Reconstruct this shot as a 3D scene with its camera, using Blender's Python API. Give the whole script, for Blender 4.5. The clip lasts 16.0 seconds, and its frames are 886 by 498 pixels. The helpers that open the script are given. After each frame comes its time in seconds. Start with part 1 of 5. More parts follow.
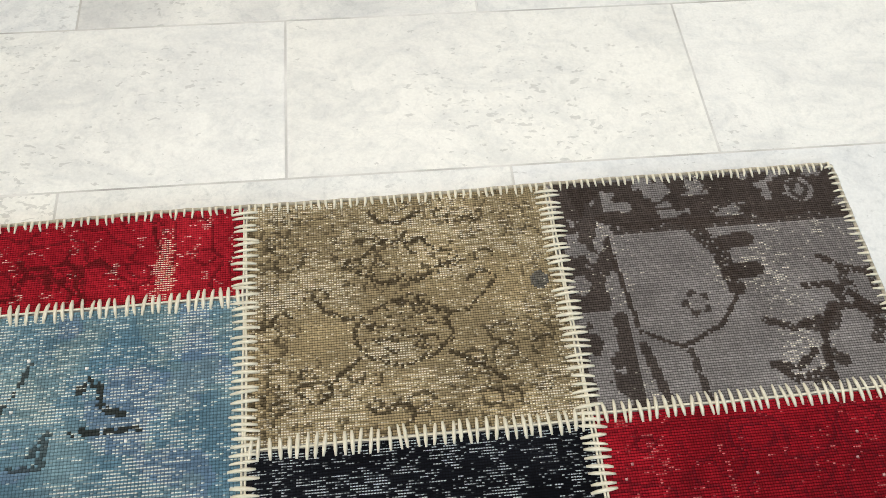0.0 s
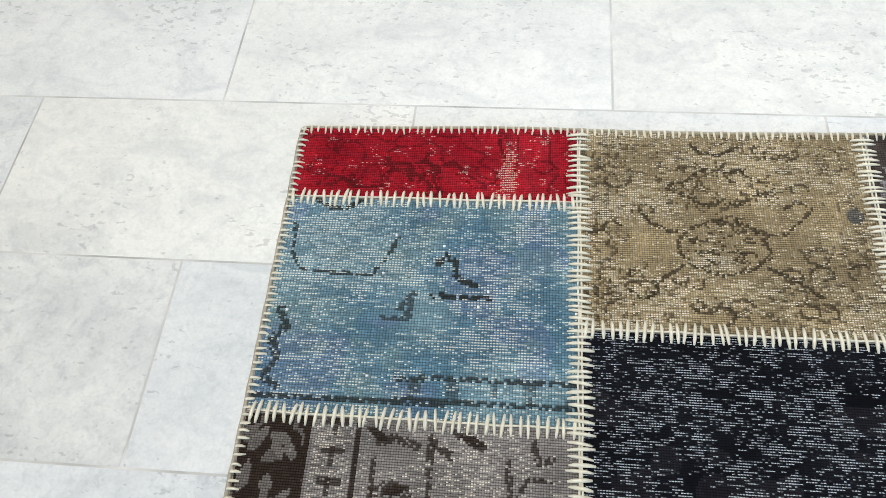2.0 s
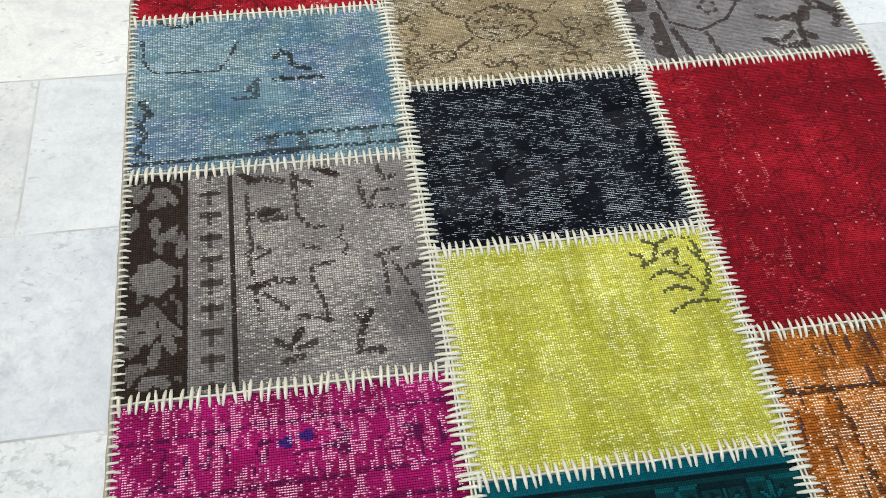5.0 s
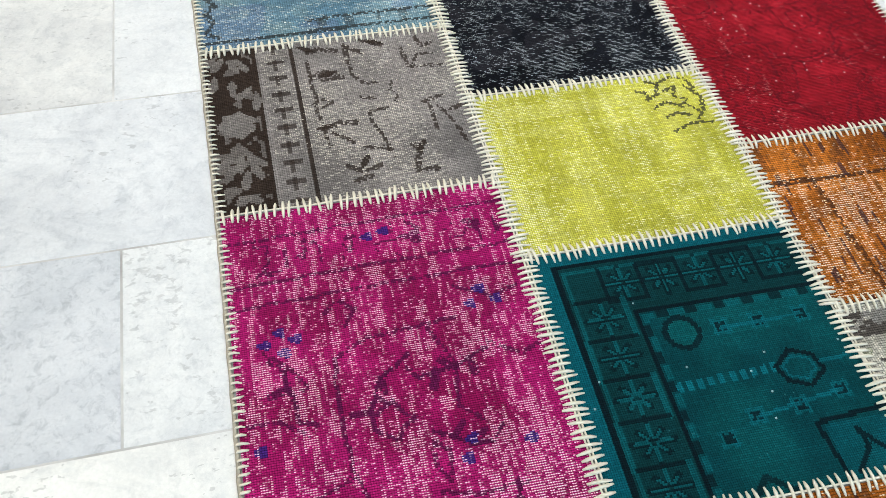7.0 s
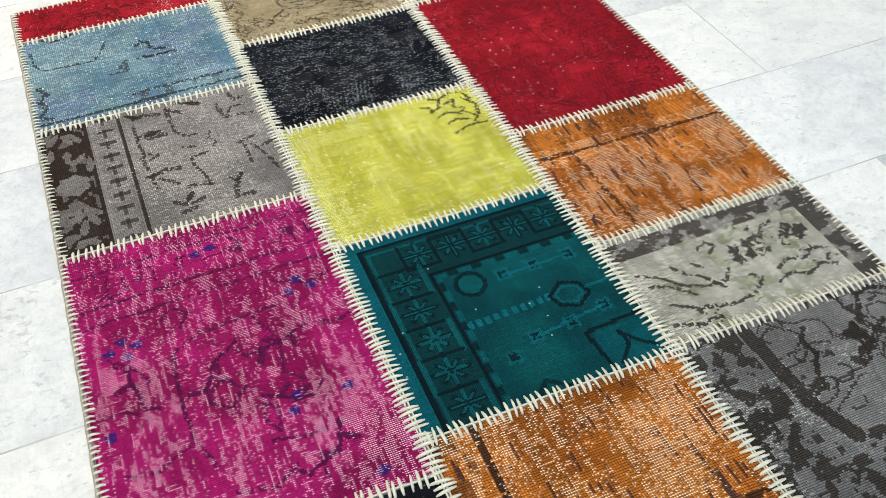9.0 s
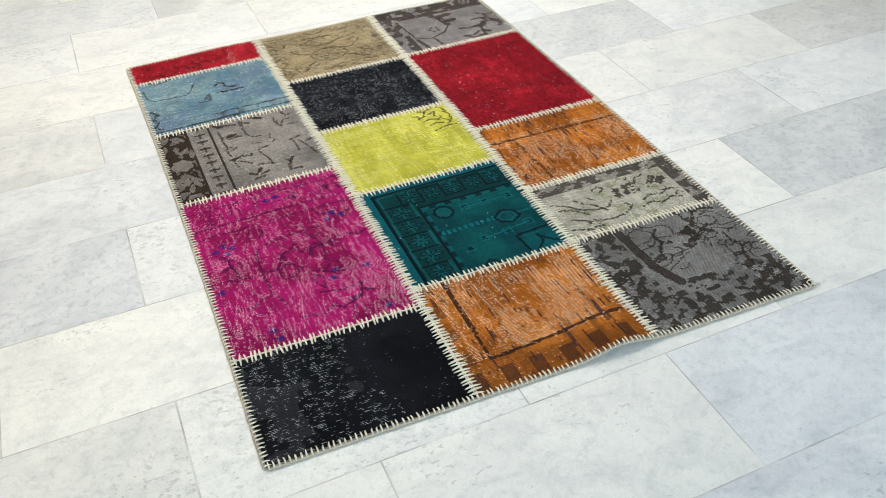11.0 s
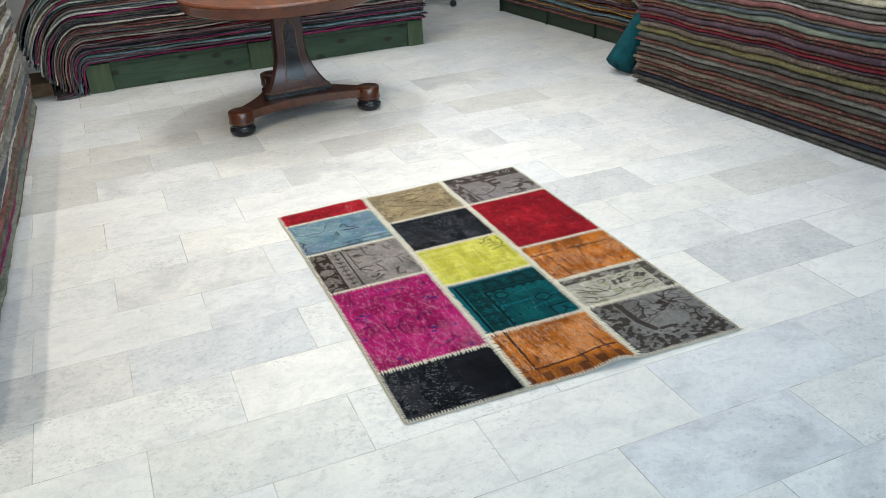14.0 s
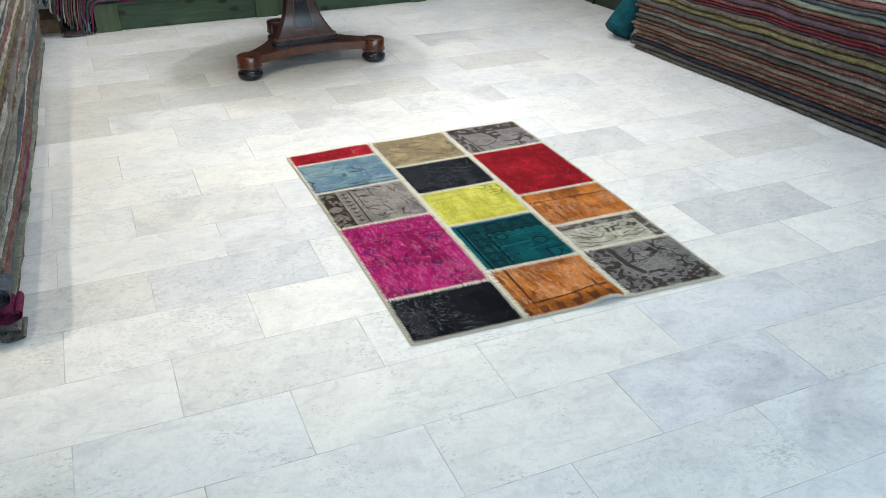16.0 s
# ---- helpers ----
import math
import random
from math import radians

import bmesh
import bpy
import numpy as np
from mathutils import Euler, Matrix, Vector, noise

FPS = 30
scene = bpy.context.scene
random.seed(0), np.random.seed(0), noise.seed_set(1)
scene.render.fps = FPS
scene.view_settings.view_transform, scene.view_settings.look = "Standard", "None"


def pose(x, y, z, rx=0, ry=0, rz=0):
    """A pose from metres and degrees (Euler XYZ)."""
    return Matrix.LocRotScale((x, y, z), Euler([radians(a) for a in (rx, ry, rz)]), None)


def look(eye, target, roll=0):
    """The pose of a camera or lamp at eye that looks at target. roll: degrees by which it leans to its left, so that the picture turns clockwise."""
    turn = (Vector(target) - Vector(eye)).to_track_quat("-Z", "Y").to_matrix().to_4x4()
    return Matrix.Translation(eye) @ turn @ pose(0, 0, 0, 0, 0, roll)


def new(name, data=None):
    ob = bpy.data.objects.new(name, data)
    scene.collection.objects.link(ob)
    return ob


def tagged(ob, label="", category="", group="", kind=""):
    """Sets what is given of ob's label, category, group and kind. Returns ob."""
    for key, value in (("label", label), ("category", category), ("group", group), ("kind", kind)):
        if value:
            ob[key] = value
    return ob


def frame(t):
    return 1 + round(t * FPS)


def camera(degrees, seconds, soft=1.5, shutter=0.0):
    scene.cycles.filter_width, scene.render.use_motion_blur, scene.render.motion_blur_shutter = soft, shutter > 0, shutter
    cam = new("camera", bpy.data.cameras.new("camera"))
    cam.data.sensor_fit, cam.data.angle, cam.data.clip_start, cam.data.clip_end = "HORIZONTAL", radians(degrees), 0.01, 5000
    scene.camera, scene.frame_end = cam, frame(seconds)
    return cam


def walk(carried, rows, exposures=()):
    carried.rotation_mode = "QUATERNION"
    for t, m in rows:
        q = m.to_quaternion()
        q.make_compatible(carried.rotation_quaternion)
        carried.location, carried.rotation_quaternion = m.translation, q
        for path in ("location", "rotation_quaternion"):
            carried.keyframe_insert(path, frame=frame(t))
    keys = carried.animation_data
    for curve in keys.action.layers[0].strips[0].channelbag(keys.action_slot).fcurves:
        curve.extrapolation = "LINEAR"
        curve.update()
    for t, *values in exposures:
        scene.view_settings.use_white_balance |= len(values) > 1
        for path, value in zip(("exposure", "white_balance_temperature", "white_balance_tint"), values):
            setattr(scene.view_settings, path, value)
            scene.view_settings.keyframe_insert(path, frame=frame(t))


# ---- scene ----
cam = camera(56.0, 16.0, soft=0.75)
PATH = [
    (0, (0.541, 1.072, 0.946), (0.67, 2.071, -0.782), 4.2),
    (0.5, (0.372, 1.031, 0.963), (0.393, 2.057, -0.753), 2.9),
    (1, (0.301, 0.978, 0.953), (0.281, 2.013, -0.758), 3.1),
    (1.5, (0.272, 0.918, 0.945), (0.137, 1.921, -0.78), -1.2),
    (2, (0.315, 0.863, 0.976), (0.075, 1.911, -0.711), -6.8),
    (2.5, (0.403, 0.765, 0.962), (0.257, 1.85, -0.712), -4.3),
    (3, (0.432, 0.71, 0.966), (0.486, 1.81, -0.703), 1.2),
    (3.5, (0.328, 0.632, 0.998), (0.472, 1.765, -0.644), 2.7),
    (4, (0.263, 0.546, 0.976), (0.419, 1.631, -0.697), 4.3),
    (4.2, (0.271, 0.53, 0.963), (0.445, 1.593, -0.722), 4.8),
    (6.3, (0.238, 0.169, 0.962), (0.503, 1.347, -0.633), 5.2),
    (6.5, (0.189, 0.145, 0.962), (0.465, 1.306, -0.642), 4.9),
    (7, (0.111, 0.082, 0.957), (0.405, 1.22, -0.661), 4.5),
    (7.5, (0.125, 0.019, 0.964), (0.451, 1.153, -0.651), 3.2),
    (8, (0.233, -0.075, 0.98), (0.696, 1.091, -0.577), 2.4),
    (8.5, (0.26, -0.136, 1.015), (0.758, 1.123, -0.456), -0.3),
    (9, (0.214, -0.215, 1.005), (0.722, 1.053, -0.455), 0.2),
    (9.5, (0.128, -0.345, 1.017), (0.684, 0.908, -0.439), 1.8),
    (11.8, (-0.164, -1.274, 1.408), (0.401, 0.271, 0.27), -3.1),
    (12, (-0.217, -1.345, 1.444), (0.36, 0.22, 0.341), -2.5),
    (12.5, (-0.266, -1.53, 1.553), (0.26, 0.098, 0.517), -2.2),
    (13, (-0.285, -1.732, 1.581), (0.179, -0.053, 0.599), -3.0),
    (13.5, (-0.367, -1.831, 1.597), (0.14, -0.135, 0.667), -3.4),
    (14, (-0.531, -1.928, 1.611), (0.062, -0.25, 0.698), -3.3),
    (14.5, (-0.643, -2.025, 1.621), (-0.011, -0.355, 0.72), -1.9),
    (15, (-0.656, -2.079, 1.617), (-0.01, -0.4, 0.743), -1.0),
    (15.5, (-0.669, -2.093, 1.611), (-0.005, -0.426, 0.727), -0.5),
    (16, (-0.694, -2.098, 1.611), (-0.073, -0.471, 0.627), 0.0),
]
EXPOSURES = [
    (0, -0.31, 6480, 10), (0.5, -0.31, 6120, 10), (1.0, -0.24, 6150, 10), (1.5, -0.20, 6070, 10), (4, -0.14, 5990, 10), (7, 0.07, 6040, 10), (9.5, 0.11, 6210, 10),
    (12, -0.03, 6440, 10), (14, 0.04, 6220, 10), (16, 0.09, 6160, 10),
]
walk(cam, [(t, look(eye, target, roll)) for t, eye, target, roll in PATH], EXPOSURES)

# ---- world and lights ----
world = bpy.data.worlds.new("room_world")
scene.world = world
world.use_nodes = True
world.node_tree.nodes["Background"].inputs[0].default_value = (0.9, 0.95, 1.0, 1)
world.node_tree.nodes["Background"].inputs[1].default_value = 0.15


def area_lamp(eye, target, sx, sy, watts, colour):
    d = bpy.data.lights.new("area_lamp", "AREA")
    d.shape, d.size, d.size_y, d.energy, d.color = "RECTANGLE", sx, sy, watts, colour
    ob = new("area_lamp", d)
    ob.matrix_world = look(eye, target)
    return ob


def spot_lamp(eye, target, cone, watts, colour, soft=0.04):
    d = bpy.data.lights.new("spot_lamp", "SPOT")
    d.spot_size, d.spot_blend, d.energy, d.color, d.shadow_soft_size = radians(cone), 0.8, watts, colour, soft
    ob = new("spot_lamp", d)
    ob.matrix_world = look(eye, target)
    return ob


COOL, WARM, PLAIN = (0.70, 0.87, 1.0), (1.0, 0.84, 0.61), (1.0, 0.98, 0.935)
area_lamp((1.2, -3.6, 2.4), (0.8, 1.2, 0.0), 5.0, 1.4, 122, COOL)      # shop front behind the camera
area_lamp((0.7, 3.2, 2.86), (0.7, 3.2, 0.0), 2.8, 3.6, 58, PLAIN)      # ceiling panels
spot_lamp((0.42, 3.6, 2.86), (0.4, 3.3, 0.0), 120, 58, PLAIN, 0.07)    # ceiling spot over the table
spot_lamp((0.9, 1.1, 2.86), (0.9, 1.0, 0.0), 72, 58, PLAIN, 0.05)      # ceiling spot over the rug
spot_lamp((1.7, 1.9, 2.86), (2.2, 1.5, 0.0), 84, 64, PLAIN, 0.05)      # ceiling spot by the east pile
spot_lamp((0.75, 2.3, 2.86), (0.4, 3.0, 0.0), 84, 34, PLAIN, 0.06)     # ceiling spot before the table
spot_lamp((-1.54, 0.85, 2.8), (-0.55, 1.7, 0.0), 98, 100, WARM, 0.02)    # ceiling spots along the side
spot_lamp((-1.28, 0.70, 2.8), (-0.55, 1.7, 0.0), 98, 62, WARM, 0.02)

# ---- materials ----


def node_material(name, rough=0.6, metal=0.0):
    m = bpy.data.materials.new(name)
    m.use_nodes = True
    n = m.node_tree.nodes
    b = n["Principled BSDF"]
    b.inputs["Roughness"].default_value, b.inputs["Metallic"].default_value = rough, metal
    return m, n, m.node_tree.links, b


def ramp(n, stops, mode="LINEAR"):
    r = n.new("ShaderNodeValToRGB")
    r.color_ramp.interpolation = mode
    e = r.color_ramp.elements
    while len(e) < len(stops):
        e.new(0.5)
    for el, (p, c) in zip(e, stops):
        el.position, el.color = p, (*c, 1) if len(c) == 3 else c
    return r


def tex_noise(n, l, vec, scale, detail=4, rough=0.55, distort=0.0):
    t = n.new("ShaderNodeTexNoise")
    t.inputs["Scale"].default_value, t.inputs["Detail"].default_value = scale, detail
    t.inputs["Roughness"].default_value, t.inputs["Distortion"].default_value = rough, distort
    if vec is not None:
        l.new(vec, t.inputs["Vector"])
    return t


def mixed(n, l, fac, a, b, kind="MIX"):
    m = n.new("ShaderNodeMix")
    m.data_type, m.blend_type = "RGBA", kind
    for sock, v in ((m.inputs[0], fac), (m.inputs[6], a), (m.inputs[7], b)):
        if isinstance(v, (int, float)):
            sock.default_value = v
        elif isinstance(v, tuple):
            sock.default_value = (*v, 1)
        else:
            l.new(v, sock)
    return m.outputs[2]


def bumped(n, l, b, height, strength, dist):
    k = n.new("ShaderNodeBump")
    k.inputs["Strength"].default_value, k.inputs["Distance"].default_value = strength, dist
    l.new(height, k.inputs["Height"])
    l.new(k.outputs[0], b.inputs["Normal"])


def shifted_place(n, l, spread=7.0, scale=(1, 1, 1), turn=0.0):
    """Place in the room, moved by a random amount for each object."""
    g, o = n.new("ShaderNodeNewGeometry"), n.new("ShaderNodeObjectInfo")
    mul = n.new("ShaderNodeMath")
    mul.operation = "MULTIPLY"
    mul.inputs[1].default_value = spread
    l.new(o.outputs["Random"], mul.inputs[0])
    add = n.new("ShaderNodeVectorMath")
    l.new(g.outputs["Position"], add.inputs[0])
    comb = n.new("ShaderNodeCombineXYZ")
    for i in range(3):
        l.new(mul.outputs[0], comb.inputs[i])
    l.new(comb.outputs[0], add.inputs[1])
    mp = n.new("ShaderNodeMapping")
    mp.inputs["Rotation"].default_value = (0, 0, radians(turn))
    mp.inputs["Scale"].default_value = scale
    l.new(add.outputs[0], mp.inputs["Vector"])
    return add.outputs[0], mp.outputs[0], o.outputs["Random"]


def marble(name, light, dark, cloud, mottle, specks):
    """Polished marble: soft clouds, fine mottling, and slanting dark flecks in drifts."""
    m, n, l, b = node_material(name, 0.38)
    b.inputs["Specular IOR Level"].default_value = 0.35
    raw, stretched, rnd = shifted_place(n, l, 9.0, (1.0, 1.7, 1.0), 24)
    big = tex_noise(n, l, raw, 2.6, 6, 0.62, 0.8)
    body = ramp(n, ((0.5 - cloud, dark), (0.5 + cloud * 0.4, light)))
    l.new(big.outputs[0], body.inputs[0])
    c = body.outputs[0]
    mot = tex_noise(n, l, raw, 58, 6, 0.75, 0.5)
    mr = ramp(n, ((0.34, (0.74, 0.755, 0.77)), (0.50, (1, 1, 1))))
    l.new(mot.outputs[0], mr.inputs[0])
    c = mixed(n, l, mottle, c, mr.outputs[0], "MULTIPLY")
    fl = tex_noise(n, l, stretched, 62, 3, 0.55, 0.3)
    drift = tex_noise(n, l, raw, 4.5, 3, 0.5)
    both = n.new("ShaderNodeMath")
    both.operation = "MULTIPLY_ADD"
    both.inputs[1].default_value = 0.6
    l.new(drift.outputs[0], both.inputs[0])
    l.new(fl.outputs[0], both.inputs[2])
    fr = ramp(n, ((specks, (1, 1, 1)), (specks + 0.10, (0.50, 0.50, 0.50))))
    l.new(both.outputs[0], fr.inputs[0])
    c = mixed(n, l, 0.42, c, fr.outputs[0], "MULTIPLY")
    veil = tex_noise(n, l, stretched, 9, 6, 0.68, 1.2)
    vr = ramp(n, ((0.34, (0.835, 0.848, 0.865)), (0.54, (1, 1, 1))))
    l.new(veil.outputs[0], vr.inputs[0])
    c = mixed(n, l, 0.8, c, vr.outputs[0], "MULTIPLY")
    tint = ramp(n, ((0.0, (0.92, 0.932, 0.95)), (0.2, (0.97, 0.975, 0.985)), (0.45, (1.01, 1.01, 1.005)), (0.8, (1.0, 0.985, 0.95)), (1.0, (0.94, 0.937, 0.92))))
    l.new(rnd, tint.inputs[0])
    c = mixed(n, l, 1.0, c, tint.outputs[0], "MULTIPLY")
    grain = tex_noise(n, l, raw, 240, 3)
    gr = ramp(n, ((0.3, (0.95, 0.95, 0.95)), (0.7, (1.04, 1.04, 1.04))))
    l.new(grain.outputs[0], gr.inputs[0])
    l.new(mixed(n, l, 1.0, c, gr.outputs[0], "MULTIPLY"), b.inputs["Base Color"])
    rr = ramp(n, ((0.3, (0.3, 0.3, 0.3)), (0.8, (0.5, 0.5, 0.5))))
    l.new(big.outputs[0], rr.inputs[0])
    l.new(rr.outputs[0], b.inputs["Roughness"])
    bumped(n, l, b, mot.outputs[0], 0.06, 0.002)
    return m


MARBLE = marble("white_marble", (0.845, 0.845, 0.825), (0.74, 0.745, 0.74), 0.18, 0.42, 0.99)
MARBLE_SPOT = marble("spotted_marble", (0.81, 0.815, 0.80), (0.70, 0.71, 0.71), 0.2, 0.66, 0.94)
MARBLE_GREY = marble("grey_marble", (0.72, 0.73, 0.74), (0.57, 0.59, 0.61), 0.2, 1.0, 1.0)
MARBLE_SAND = marble("sandy_marble", (0.74, 0.735, 0.71), (0.63, 0.63, 0.61), 0.2, 0.8, 1.0)
MARBLE_MIST = marble("clouded_marble", (0.81, 0.815, 0.81), (0.60, 0.61, 0.625), 0.16, 0.6, 0.98)


def plain_rough(name, c1, c2, scale, rough, bump=0.1):
    m, n, l, b = node_material(name, rough)
    g = n.new("ShaderNodeNewGeometry")
    t = tex_noise(n, l, g.outputs["Position"], scale, 6)
    r = ramp(n, ((0.3, c1), (0.7, c2)))
    l.new(t.outputs[0], r.inputs[0])
    l.new(r.outputs[0], b.inputs["Base Color"])
    f = tex_noise(n, l, g.outputs["Position"], scale * 14, 4)
    bumped(n, l, b, f.outputs[0], bump, 0.003)
    return m


MORTAR = plain_rough("pale_mortar", (0.36, 0.35, 0.335), (0.76, 0.75, 0.73), 9, 0.9)
PLASTER = plain_rough("wall_plaster", (0.62, 0.61, 0.58), (0.7, 0.69, 0.66), 2, 0.85)
CEILING = plain_rough("ceiling_paint", (0.74, 0.74, 0.72), (0.8, 0.8, 0.78), 2, 0.9)
PLASTIC = plain_rough("black_plastic", (0.02, 0.02, 0.022), (0.035, 0.035, 0.037), 20, 0.45)
CHROME = node_material("grey_metal", 0.3, 1.0)[0]
PAPER = plain_rough("white_paper", (0.78, 0.78, 0.76), (0.84, 0.84, 0.83), 30, 0.7)
DARK_CLOTH = plain_rough("dark_cloth", (0.03, 0.03, 0.035), (0.06, 0.06, 0.065), 40, 0.9)


def wood(name, dark, light, scale, along, rough, coat=0.0, knots=False):
    m, n, l, b = node_material(name, rough)
    b.inputs["Coat Weight"].default_value = coat
    b.inputs["Coat Roughness"].default_value = 0.12
    g = n.new("ShaderNodeTexCoord")
    mp = n.new("ShaderNodeMapping")
    mp.inputs["Scale"].default_value = tuple(1.0 if i == along else 9.0 for i in range(3))
    l.new(g.outputs["Object"], mp.inputs["Vector"])
    t = tex_noise(n, l, mp.outputs[0], scale, 7, 0.6, 0.8)
    r = ramp(n, ((0.28, dark), (0.5, tuple((a + c) / 2 for a, c in zip(dark, light))), (0.74, light)))
    l.new(t.outputs[0], r.inputs[0])
    out = r.outputs[0]
    if knots:
        v = n.new("ShaderNodeTexVoronoi")
        v.inputs["Scale"].default_value = 1.0
        mk = n.new("ShaderNodeMapping")
        v.voronoi_dimensions = "2D"
        mk.inputs["Scale"].default_value = (3.2, 3.2, 6.0)
        mk.inputs["Rotation"].default_value = (radians(90), 0, 0)
        l.new(g.outputs["Object"], mk.inputs["Vector"])
        l.new(mk.outputs[0], v.inputs["Vector"])
        kr = ramp(n, ((0.0, (0.12, 0.12, 0.12)), (0.09, (0.3, 0.3, 0.3)), (0.14, (1, 1, 1))))
        l.new(v.outputs["Distance"], kr.inputs[0])
        out = mixed(n, l, 1.0, out, kr.outputs[0], "MULTIPLY")
    big = tex_noise(n, l, g.outputs["Object"], 2.3, 3)
    br = ramp(n, ((0.3, (0.75, 0.75, 0.75)), (0.7, (1.1, 1.1, 1.1))))
    l.new(big.outputs[0], br.inputs[0])
    l.new(mixed(n, l, 1.0, out, br.outputs[0], "MULTIPLY"), b.inputs["Base Color"])
    bumped(n, l, b, t.outputs[0], 0.15, 0.002)
    return m


GREEN_WOOD = wood("green_stained_wood", (0.012, 0.036, 0.018), (0.050, 0.10, 0.050), 3.0, 0, 0.55, knots=True)
GREEN_POST = wood("green_post_wood", (0.032, 0.062, 0.026), (0.082, 0.125, 0.058), 3.0, 2, 0.55)
DARK_GREEN = wood("dark_green_wood", (0.008, 0.02, 0.010), (0.022, 0.045, 0.024), 3.0, 1, 0.55)
MAHOGANY = wood("mahogany", (0.028, 0.006, 0.002), (0.13, 0.034, 0.010), 3.0, 0, 0.28, 0.5)
MAHOGANY_TOP = wood("mahogany_veneer", (0.14, 0.034, 0.008), (0.31, 0.095, 0.026), 2.0, 0, 0.22, 0.6)
MAHOGANY_RIM = wood("mahogany_rim", (0.055, 0.011, 0.003), (0.16, 0.038, 0.009), 2.0, 0, 0.34, 0.1)
MAHOGANY_UP = wood("mahogany_upright", (0.020, 0.004, 0.002), (0.088, 0.020, 0.006), 3.0, 2, 0.30, 0.35)
EBONY = plain_rough("ebonised_wood", (0.006, 0.007, 0.010), (0.014, 0.016, 0.022), 12, 0.22, 0.03)
INLAY = plain_rough("pale_inlay_wood", (0.12, 0.05, 0.02), (0.20, 0.09, 0.04), 20, 0.35, 0.03)


def knotted(name, bump=0.5):
    """Wool dyed knot by knot; the colours, with painted shade between knots, come with the mesh."""
    m, n, l, b = node_material(name, 0.92)
    b.inputs["Specular IOR Level"].default_value = 0.08
    a = n.new("ShaderNodeAttribute")
    a.attribute_name = "dye_and_shade"
    uv = n.new("ShaderNodeTexCoord")
    fine = tex_noise(n, l, uv.outputs["UV"], 900, 3, 0.7)
    fr = ramp(n, ((0.25, (0.72, 0.72, 0.72)), (0.75, (1.28, 1.28, 1.28))))
    l.new(fine.outputs[0], fr.inputs[0])
    soft = tex_noise(n, l, uv.outputs["UV"], 14, 4, 0.6)
    sr = ramp(n, ((0.3, (0.86, 0.86, 0.86)), (0.7, (1.12, 1.12, 1.12))))
    l.new(soft.outputs[0], sr.inputs[0])
    c = mixed(n, l, 1.0, a.outputs["Color"], fr.outputs[0], "MULTIPLY")
    l.new(mixed(n, l, 1.0, c, sr.outputs[0], "MULTIPLY"), b.inputs["Base Color"])
    bumped(n, l, b, fine.outputs[0], bump, 0.0015)
    return m


WOOL = knotted("knotted_wool")
YARN = plain_rough("cream_yarn", (0.76, 0.70, 0.55), (0.86, 0.82, 0.69), 120, 0.9, 0.4)
BINDING = plain_rough("binding_cord", (0.40, 0.36, 0.28), (0.55, 0.50, 0.40), 120, 0.9, 0.4)
BACKING = plain_rough("felt_backing", (0.30, 0.29, 0.27), (0.38, 0.37, 0.35), 60, 0.95)


def pile_wool(name, ground, figure, accent, amount, size=38.0):
    """Folded rug wool: a ground with broken figures and a worn fuzz."""
    m, n, l, b = node_material(name, 0.95)
    b.inputs["Sheen Weight"].default_value = 0.03
    b.inputs["Specular IOR Level"].default_value = 0.1
    ground, figure, accent = (tuple(min(0.8, v * 1.05) for v in c) for c in (ground, figure, accent))
    raw, _, rnd = shifted_place(n, l, 11.0)
    t = tex_noise(n, l, raw, size, 3, 0.6, 2.2)
    lo = 0.62 - amount * 0.3
    f = ramp(n, ((lo, (0, 0, 0)), (lo + 0.03, (1, 1, 1))))
    l.new(t.outputs[0], f.inputs[0])
    c = mixed(n, l, f.outputs[0], ground, figure)
    t2 = tex_noise(n, l, raw, size * 1.7, 2, 0.5, 2.0)
    f2 = ramp(n, ((0.60, (0, 0, 0)), (0.63, (1, 1, 1))))
    l.new(t2.outputs[0], f2.inputs[0])
    c = mixed(n, l, f2.outputs[0], c, accent)
    change = tex_noise(n, l, raw, 2.2, 3, 0.6)
    cr = ramp(n, ((0.44, (0, 0, 0)), (0.62, (0.45, 0.45, 0.45))))
    l.new(change.outputs[0], cr.inputs[0])
    c = mixed(n, l, cr.outputs[0], c, mixed(n, l, f2.outputs[0], figure, accent))
    fuzz = tex_noise(n, l, raw, 190, 4, 0.75)
    fr = ramp(n, ((0.30, (0.42, 0.42, 0.42)), (0.70, (1.55, 1.55, 1.55))))
    l.new(fuzz.outputs[0], fr.inputs[0])
    big = tex_noise(n, l, raw, 9, 4)
    br = ramp(n, ((0.3, (0.62, 0.62, 0.62)), (0.7, (1.22, 1.22, 1.22))))
    l.new(big.outputs[0], br.inputs[0])
    c = mixed(n, l, 1.0, c, fr.outputs[0], "MULTIPLY")
    l.new(mixed(n, l, 1.0, c, br.outputs[0], "MULTIPLY"), b.inputs["Base Color"])
    bumped(n, l, b, fuzz.outputs[0], 0.6, 0.004)
    return m


